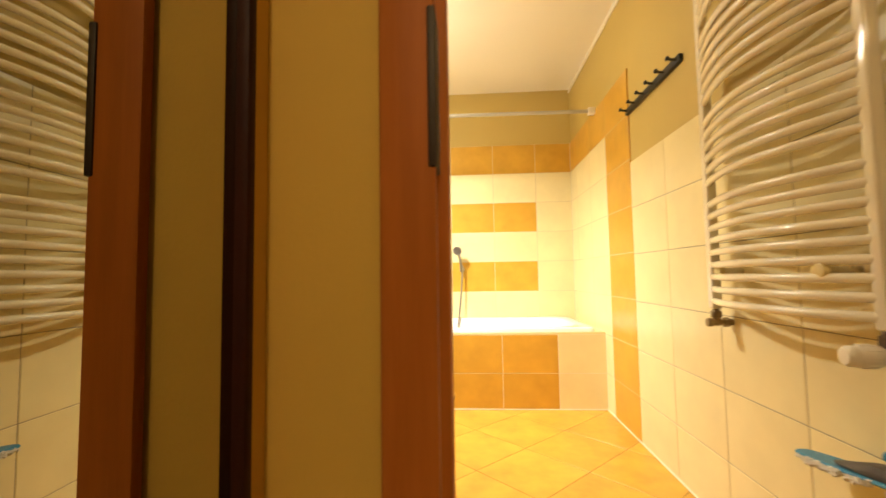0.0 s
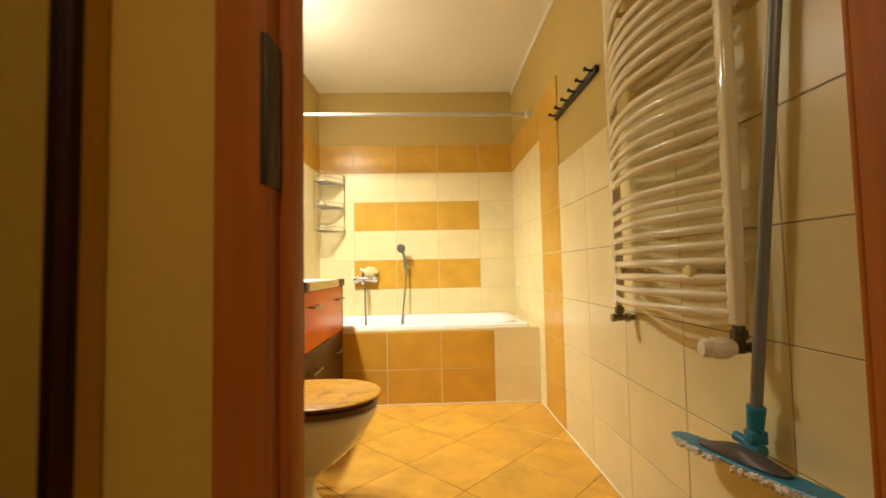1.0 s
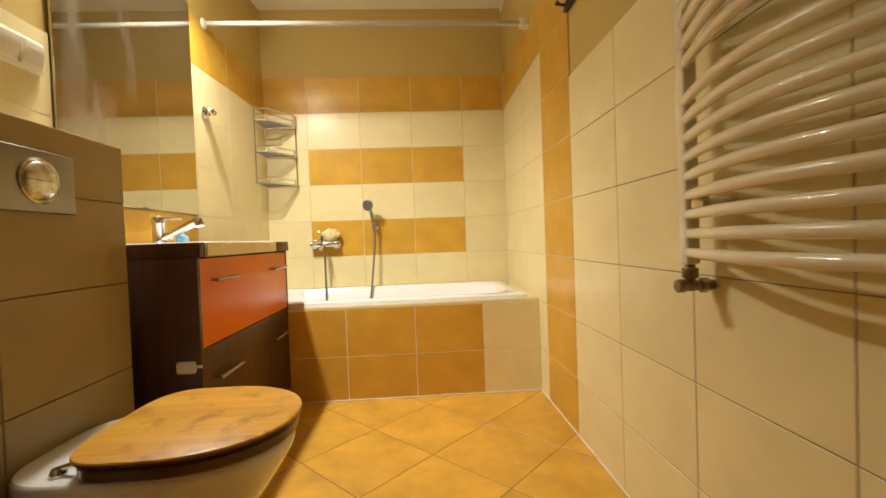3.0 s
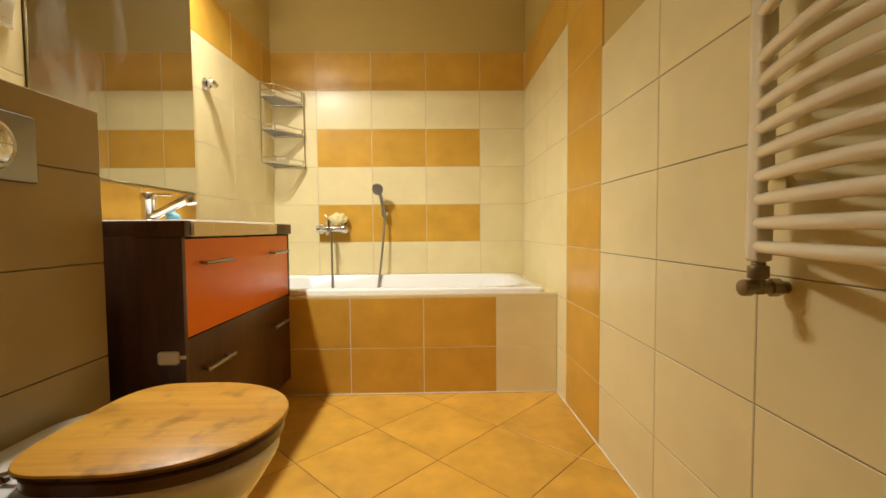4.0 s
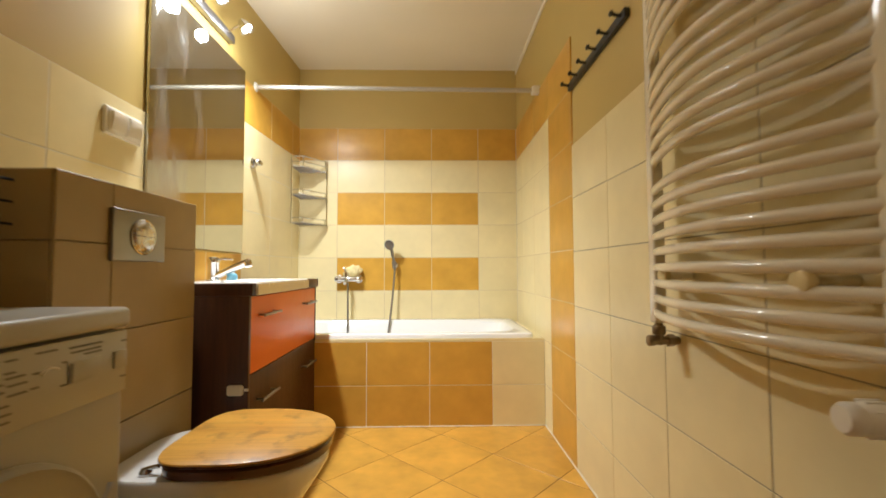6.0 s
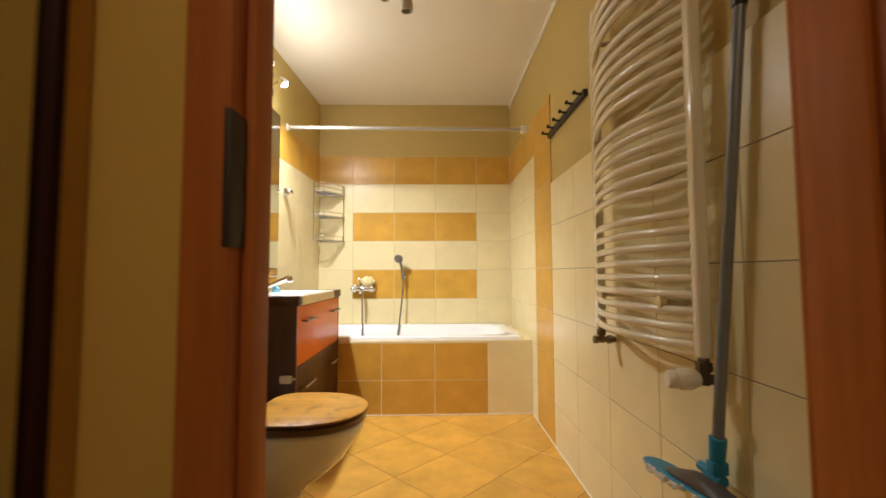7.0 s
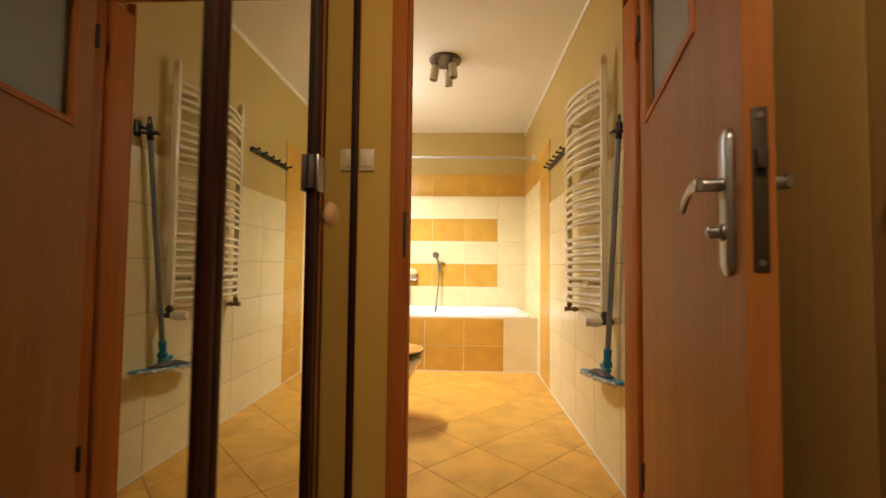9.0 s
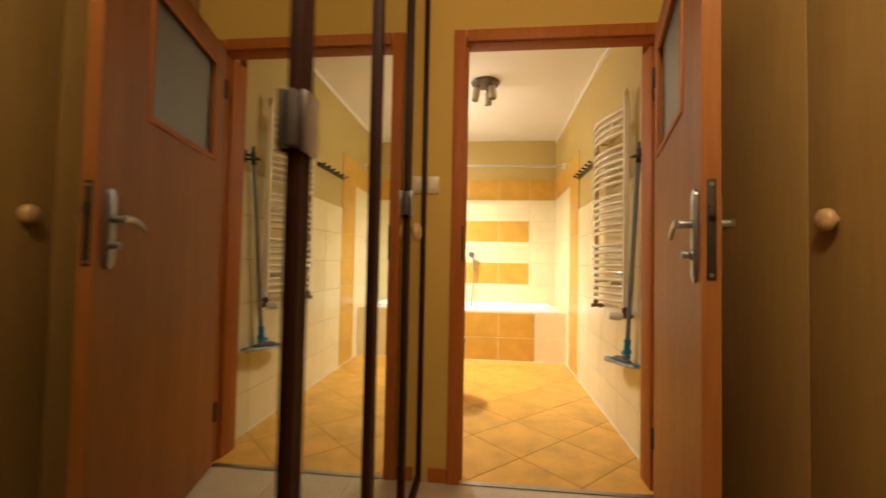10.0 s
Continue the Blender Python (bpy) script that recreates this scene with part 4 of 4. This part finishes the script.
part("clip", tube([(XR + T - 0.004, 0.596, 1.575), (0.838, 0.644, 1.570), (0.822, 0.664, 1.565)], 0.006), "black_metal", wh)

# ---- shower rail ----
sr = thing("shower_rail", (0, 2.777, 2.0), "white tubular shower curtain rail", "shower rail")
part("tube", rod((XL - 0.004, 2.777, 2.008), (XR + 0.003, 2.777, 1.996), 0.0125, seg=18), "dimmed_enamel", sr)
part("flange", lathe([(0, 0), (0.028, 0), (0.027, 0.006), (0.016, 0.014), (0, 0.014)], toward((left_face(2.777) - 0.001, 2.777, 2.008), (1, 0, 0)), 24), "white_plastic", sr)
part("flange", box(XR - 0.045, XR + T - 0.001, 2.755, 2.799, 1.972, 2.020, 0.006), "white_plastic", sr, "square white plastic end bracket")

# ---- corner rack ----
rack = thing("corner_rack", (-0.75, 3.43, 1.25), "three-tier chrome wire corner rack", "rack")
cnr, pa, pb = Vector((-0.816, YB - 0.008, 0)), Vector((-0.812, 3.285, 0)), Vector((-0.612, YB - 0.008, 0))
f1, f2 = Vector((-0.728, 3.285, 0)), Vector((-0.612, 3.455, 0))
for p in (pa, pb):
    part("post", tube([p + Vector((0, 0, 1.238)), p + Vector((0, 0, 1.735))], 0.0050), "chrome", rack)
for z, rails in ((1.246, (0.032,)), (1.449, (0.032,)), (1.652, (0.034, 0.074))):
    shelf = part("shelf", tube([p + Vector((0, 0, z)) for p in (cnr, pa, f1, f2, pb)], 0.0045, closed=True, seg=8), "chrome", rack, "chrome wire shelf")
    for dz in rails:
        part("rail", tube([p + Vector((0, 0, z + dz)) for p in (pa, f1, f2, pb)], 0.0048, seg=8), "chrome", shelf)
    for p in (f1, f2):
        part("strut", tube([p + Vector((0, 0, z)), p + Vector((0, 0, z + rails[-1]))], 0.0035, seg=6), "chrome", shelf)
    for k in range(1, 13):
        f = k / 13
        y = cnr.y + (pa.y - cnr.y) * f
        x1 = f2.x if y > f2.y else f1.x + (y - f1.y) / (f2.y - f1.y) * (f2.x - f1.x)
        part("wire", tube([(cnr.x, y, z), (x1, y, z)], 0.0023, seg=5), "brushed_steel", shelf)

# ---- bath mixer, sponge, handset ----
mx, my, mz = -0.437, 3.455, 0.832
mix_thing = thing("bath_mixer", (mx, YB, mz), "chrome wall-mounted bath mixer", "mixer tap")
part("body", rod((mx - 0.075, my, mz), (mx + 0.075, my, mz), 0.022, seg=20, bevel=0.004), "chrome", mix_thing)
for s in (-1, 1):
    part("wall_flange", lathe([(0, 0), (0.034, 0), (0.032, 0.008), (0.018, 0.016), (0.015, 0.05), (0, 0.05)], toward((mx + s * 0.075, YB, mz), (0, -1, 0)), 22), "chrome", mix_thing)
    part("end_cap", lathe([(0, 0), (0.024, 0), (0.026, 0.006), (0.022, 0.024), (0, 0.026)], toward((mx + s * 0.072, my, mz), (s, 0, 0)), 20), "chrome", mix_thing)
part("cartridge", lathe([(0, 0), (0.024, 0), (0.024, 0.03), (0.020, 0.042), (0, 0.045)], toward((mx - 0.01, my, mz + 0.015), (0, -0.25, 1)), 20), "chrome", mix_thing)
part("lever", tube([(mx - 0.01, my - 0.010, mz + 0.055), (mx - 0.012, my - 0.04, mz + 0.072), (mx - 0.014, my - 0.075, mz + 0.086)], 0.007), "chrome", mix_thing)
part("spout", tube([(mx, my - 0.01, mz - 0.010), (mx, my - 0.06, mz - 0.014), (mx, my - 0.105, mz - 0.030)], 0.012, seg=12), "chrome", mix_thing)
sp = bmesh.new()
bmesh.ops.create_icosphere(sp, subdivisions=4, radius=1)
for v in sp.verts:
    n1 = noise.noise(v.co * 2.1) * 0.22 + noise.noise(v.co * 6.0) * 0.10
    v.co *= 1 + n1
sp.transform(Matrix.Translation((mx + 0.045, my + 0.008, mz + 0.062)) @ Matrix.Diagonal((0.062, 0.036, 0.042, 1)))
solo("bath_sponge", sp, "sponge", "cream bath sponge resting on the mixer", "sponge", at=(mx + 0.045, my, mz + 0.03))

hs = thing("hand_shower", (-0.085, YB, 0.93), "chrome hand shower in a wall holder", "hand shower")
part("holder", lathe([(0, 0), (0.022, 0), (0.022, 0.008), (0.013, 0.014), (0.013, 0.045), (0, 0.046)], toward((-0.085, YB, 0.935), (0, -1, 0.15)), 18), "chrome", hs)
part("clip", rod((-0.084, YB - 0.050, 0.915), (-0.090, YB - 0.056, 0.965), 0.016, seg=16, bevel=0.002), "brushed_steel", hs)
part("grip", tube([(-0.082, YB - 0.048, 0.905), (-0.092, YB - 0.056, 0.98), (-0.104, YB - 0.072, 1.05), (-0.112, YB - 0.088, 1.085)], 0.0115, seg=12), "brushed_steel", hs)
part("head", lathe([(0, -0.006), (0.018, -0.006), (0.036, 0.010), (0.039, 0.020), (0.034, 0.026), (0, 0.024)], toward((-0.114, YB - 0.088, 1.092), (-0.25, -0.85, -0.25)), 24), "brushed_steel", hs)
hose = [(-0.082, YB - 0.046, 0.905)]
for k in range(1, 17):
    f = k / 16
    hose.append((-0.082 - 0.05 * f ** 1.3, YB - 0.048 - 0.06 * f, 0.905 - 0.53 * f))
for k in range(1, 12):
    f = k / 12
    hose.append((-0.132 - 0.29 * f, YB - 0.108, 0.375 - 0.17 * math.sin(math.pi * f)))
for k in range(0, 13):
    f = k / 12
    hose.append((-0.422 - 0.012 * f, YB - 0.108 + 0.052 * f, 0.375 + 0.43 * f))
part("hose", tube(hose, 0.0075, seg=8), "brushed_steel", hs, "ribbed steel shower hose")

# ---- robe hook and rocker switches on the mirror wall ----
rh = thing("robe_hook", (left_face(2.745), 2.742, 1.53), "small chrome robe hook with a round knob", "hook")
part("base", lathe([(0, 0), (0.031, 0), (0.032, 0.007), (0.024, 0.017), (0, 0.018)], toward((left_face(2.745), 2.742, 1.535), (1, 0, 0)), 24), "chrome", rh)
part("peg", tube([(XL + 0.012, 2.742, 1.532), (XL + 0.030, 2.742, 1.527), (XL + 0.040, 2.742, 1.536)], 0.012), "chrome", rh)
part("knob", lathe([(0, -0.005), (0.022, -0.002), (0.028, 0.010), (0.022, 0.022), (0, 0.026)], toward((XL + 0.038, 2.742, 1.534), (0.7, 0, 0.7)), 20), "chrome", rh)
sk = thing("wall_switch", (XL, 1.71, 1.40), "white double switch and socket on the cream tiles", "switch")
part("plate", box(XL, XL + 0.014, 1.628, 1.798, 1.355, 1.448, 0.005, seg=3), "white_plastic", sk)
for y0, y1 in ((1.639, 1.711), (1.715, 1.787)):
    part("rocker_frame", box(XL + 0.013, XL + 0.019, y0, y1, 1.364, 1.439, 0.002), "white_plastic", sk)
    tilt = [[(XL + 0.018, y, 1.369), (XL + 0.022, y, 1.371), (XL + 0.031, y, 1.410), (XL + 0.030, y, 1.430), (XL + 0.018, y, 1.434)] for y in (y0 + 0.005, y1 - 0.005)]
    part("rocker", loft(tilt), "white_plastic", sk)

# ---- wire holder on the side of the cistern box ----
wb = thing("wire_holder", (-0.78, BYA, 1.05), "black wire paper holder on the cistern box", "holder")
b = bmesh.new()
for z in (1.01, 1.06, 1.11):
    tube([(-0.855, BYA - 0.004, z), (-0.855, BYA - 0.085, z), (-0.735, BYA - 0.085, z), (-0.735, BYA - 0.004, z)], 0.0035, b, seg=6)
for x in (-0.855, -0.795, -0.735):
    tube([(x, BYA - 0.085, 1.005), (x, BYA - 0.085, 1.115)], 0.0035, b, seg=6)
part("basket", b, "black_metal", wb)

# ---- washing machine ----
WX, WY0, WY1, WZ = -0.440, 0.575, 1.172, 0.828
wm = thing("washing_machine", (-0.65, 0.885, 0), "white front-loading washing machine", "washing machine")
part("cabinet", box(XL + 0.03, WX, WY0, WY1, 0.012, WZ - 0.046, 0.010, seg=3), "shaded_appliance_white", wm)
part("top", box(XL + 0.028, WX + 0.012, WY0 - 0.003, WY1 + 0.003, WZ - 0.042, WZ, 0.012, seg=4), "shaded_appliance_white", wm)
cp = part("control_panel", box(WX - 0.01, WX + 0.008, WY0 + 0.004, WY1 - 0.004, 0.655, WZ - 0.047, 0.004), "shaded_appliance_white", wm)
disp = part("display", box(WX + 0.007, WX + 0.0095, 1.028, 1.098, 0.702, 0.741, 0.001), "shaded_appliance_white", cp)
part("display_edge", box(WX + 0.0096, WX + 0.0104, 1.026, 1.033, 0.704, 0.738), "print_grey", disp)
part("start_button", box(WX + 0.007, WX + 0.012, 1.129, 1.164, 0.705, 0.740, 0.002), "shaded_appliance_white", cp)
part("drawer_front", box(WX + 0.0065, WX + 0.012, WY0 + 0.015, 0.775, 0.668, 0.770, 0.003), "shaded_appliance_white", cp)
# white arc shaped as the highlight of the dial, which has no body here
part("dial_mark", tube([(WX + 0.0085, 0.990 + 0.024 * math.cos(q), 0.716 + 0.024 * math.sin(q)) for q in (0.9, 1.2, 1.5, 1.8, 2.1, 2.4)], 0.0022, seg=6), "white_plastic", cp, "pale arc for the highlight on the programme dial")
PRINT = [(1.026, 1.070, 0.764), (1.050, 1.100, 0.764), (1.030, 1.098, 0.755), (1.058, 1.100, 0.748), (0.962, 1.002, 0.767), (0.875, 0.904, 0.767), (0.912, 0.932, 0.765), (0.912, 0.930, 0.746), (0.914, 0.946, 0.738),
         (0.885, 0.912, 0.731), (0.917, 0.950, 0.726), (0.898, 0.914, 0.719), (0.918, 0.950, 0.711), (0.958, 0.972, 0.735), (0.955, 0.970, 0.712), (1.012, 1.022, 0.742), (1.010, 1.024, 0.702), (0.872, 0.922, 0.697),
         (0.902, 0.926, 0.684), (0.888, 0.924, 0.672), (1.150, 1.166, 0.757), (1.150, 1.166, 0.684), (0.800, 0.840, 0.742), (0.806, 0.850, 0.730), (0.800, 0.836, 0.718), (0.812, 0.852, 0.700)]
for y0, y1, z in PRINT:
    part("print_line", box(WX + 0.0078, WX + 0.0084, y0, y1, z, z + 0.0036), "print_grey", cp)
pc = Vector((WX + 0.0, 0.890, 0.392))
part("door_ring", lathe([(0.212, 0), (0.216, 0.010), (0.214, 0.022), (0.206, 0.030), (0.196, 0.024), (0.170, 0.020), (0.145, 0.016), (0.138, 0.004)], toward(pc, (1, 0, 0)), 56), "shaded_appliance_white", wm, "white round door ring")
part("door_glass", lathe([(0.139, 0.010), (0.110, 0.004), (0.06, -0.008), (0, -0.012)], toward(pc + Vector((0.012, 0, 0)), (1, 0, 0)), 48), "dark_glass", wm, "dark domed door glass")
part("door_handle", tube([pc + Vector((0.026, 0.172, 0.050)), pc + Vector((0.032, 0.188, 0.066)), pc + Vector((0.034, 0.206, 0.092)), pc + Vector((0.030, 0.214, 0.102))], 0.0055), "shaded_appliance_white", wm)

# ---- tiles ----
def wall_tiles(parent, m, cols, rows, pick):
    for i, (a, b) in enumerate(zip(cols, cols[1:])):
        for k, (c, d) in enumerate(zip(rows, rows[1:])):
            mat = pick(i, k)
            if mat:
                tile(parent, m, a, b, c, d, mat)


def bed(parent, x0, x1, y0, y1, z0, z1, mat="grout"):
    part("grout_bed", box(x0, x1, y0, y1, z0, z1), mat, parent, smooth=0)


g = 0.0018
bed(wall_back, XL, XR, YB + 0.0008, YB + T + 0.001, ROWS_Z[1], ROWS_Z[8])
bed(wall_right, XR + 0.0008, XR + T + 0.001, 2.189, YB, 0, ROWS_Z[8] - 0.001)
bed(wall_right, XR + g, XR + T + 0.001, YI, 2.189, 0, 1.479, "shaded_grout")
wedge = [(XL - T - 0.003, 2.644), (XL - 0.0006, 2.644), (XLB - 0.0006, YB), (XLB - T - 0.003, YB)]
part("grout_bed", loft([[(x, y, z) for x, y in wedge] for z in (0.0, ROWS_Z[8] - 0.001)]), "white_grout", wall_left, smooth=0)
bed(wall_left, XL - T - 0.001, XL - 0.0006, YI, 1.832, 0, ROWS_Z[6] - 0.001, "white_grout")
bed(wall_left, XL - T - 0.001, XL - 0.0006, 1.832, 2.642, 0, ROWS_Z[4] - 0.001)
W1 = 0.3640
c, o, shaded = "cream_tile", "orange_tile", "shaded_cream_tile"
# back wall: orange bands among the cream
mb = plane((0, YB + T, 0), (1, 0, 0), (0, 0, 1))
xs = [XL, 0.561 - 3 * W1, 0.561 - 2 * W1, 0.561 - W1, 0.561, XR]
wall_tiles(wall_back, mb, xs, ROWS_Z, lambda i, k: None if k < 1 else o if k == 7 or (k in (3, 5) and 1 <= i <= 3) else c)
# right wall
mr = plane((XR + T, 0, 0), (0, -1, 0), (0, 0, 1))
ROWS_RIGHT = [0.0, 0.231, 0.479, 0.733, 0.983, 1.231, 1.480]
ys = [YB, 3.31, 2.945, 2.580, 2.187, 1.793, 1.427, 1.063, 0.698, YI]
wall_tiles(wall_right, mr, [-y for y in ys], ROWS_Z, lambda i, k: o if i == 3 or (k == 7 and i < 3) else c if i < 3 else None)
wall_tiles(wall_right, mr, [-y for y in ys[4:]], ROWS_RIGHT, lambda i, k: c)
# left wall
ml2 = plane((XL - T, 0, 0), (0, 1, 0), (0, 0, 1))
yl = [YI, 0.71, 1.075, 1.44, 1.834, 2.275, 2.640, 3.005, 3.37, YB]
lean = Vector((XLB - XL, YB - 2.642, 0)).normalized()
ml3 = plane((XL - T, 2.642, 0), lean, (0, 0, 1))
wall_tiles(wall_left, ml3, [0, 0.363, 0.728, 0.8655], ROWS_Z, lambda i, k: o if k == 7 else c)
wall_tiles(wall_left, ml2, yl, ROWS_Z, lambda i, k: None if i > 5 else ((o if k == 3 else None if k > 3 else c) if i in (4, 5) else c if k < 6 else None))
# front of the bath
ma = plane((0, BY0 + T, 0), (1, 0, 0), (0, 0, 1))
xa = [XL, -0.539, -0.175, 0.189, 0.554, XR - 0.001]
wall_tiles(apron, ma, xa, [0.002, 0.234, 0.484], lambda i, k: c if i == 4 else o)
tile(apron, ma, XL, XR - 0.001, 0.484, 0.499, c)
mledge = plane((0, 0, 0.4925), (1, 0, 0), (0, 1, 0))
tile(apron, mledge, XL, XR - 0.001, BY0 + 0.009, BY0 + 0.062, c)
tile(apron, mledge, XR - 0.065, XR - 0.001, BY0 + 0.063, YB - 0.002, c)
# cistern box: front, side and top
mf = plane((BX - T, 0, 0), (0, 1, 0), (0, 0, 1))
wall_tiles(cistern, mf, [BYA + 0.0, 1.396, BYZ], [0.002, 0.236, 0.4885, 0.741, 0.974, BZT - 0.001], lambda i, k: shaded)
ms = plane((0, BYA + T, 0), (1, 0, 0), (0, 0, 1))
wall_tiles(cistern, ms, [XL + 0.001, BX - T], [0.002, 0.236, 0.4885, 0.741, 0.974, BZT - 0.001], lambda i, k: shaded)
mt = plane((0, 0, BZT - T), (1, 0, 0), (0, 1, 0))
wall_tiles(cistern, mt, [XL + 0.001, BX], [BYA, 1.396, BYZ], lambda i, k: shaded)


# floor: square tiles on the diagonal
def floor_tiles(parent, x0, x1, y0, y1, size, u0, v0, mat, angle, joint=0.0034):
    ca, sa = math.cos(radians(angle)), math.sin(radians(angle))
    h = size / 2 - joint / 2
    for i in range(-30, 31):
        for k in range(-30, 31):
            uc, vc = u0 + (i + 0.5) * size, v0 + (k + 0.5) * size
            poly = [((uc + a) * ca - (vc + b) * sa, (uc + a) * sa + (vc + b) * ca) for a, b in ((-h, -h), (h, -h), (h, h), (-h, h))]
            for axis, lim, less in ((0, x0, False), (0, x1, True), (1, y0, False), (1, y1, True)):
                poly = clip(poly, axis, lim, less)
                if len(poly) < 3:
                    break
            if len(poly) < 3:
                continue
            cx, cy = sum(p[0] for p in poly) / len(poly), sum(p[1] for p in poly) / len(poly)
            if max(p[0] for p in poly) - min(p[0] for p in poly) < 0.012 or max(p[1] for p in poly) - min(p[1] for p in poly) < 0.012:
                continue
            me = tile_mesh([(px - cx, py - cy) for px, py in poly], 0.006, mat, 0.0008)
            ob = new("tile", me)
            ob.parent = parent
            ob.matrix_local = FRAME[parent].inverted() @ Matrix.Translation((cx, cy, -0.006))


floor_tiles(floor, XL - T, XR + T, 0.302, YB, 0.357, 1.667, 1.312, "floor_tile", 45)
floor_tiles(hall_floor, MX - 0.1, CX + 0.1, -3.3, 0.298, 0.33, 0.1, 0.0, "hall_tile", 0)
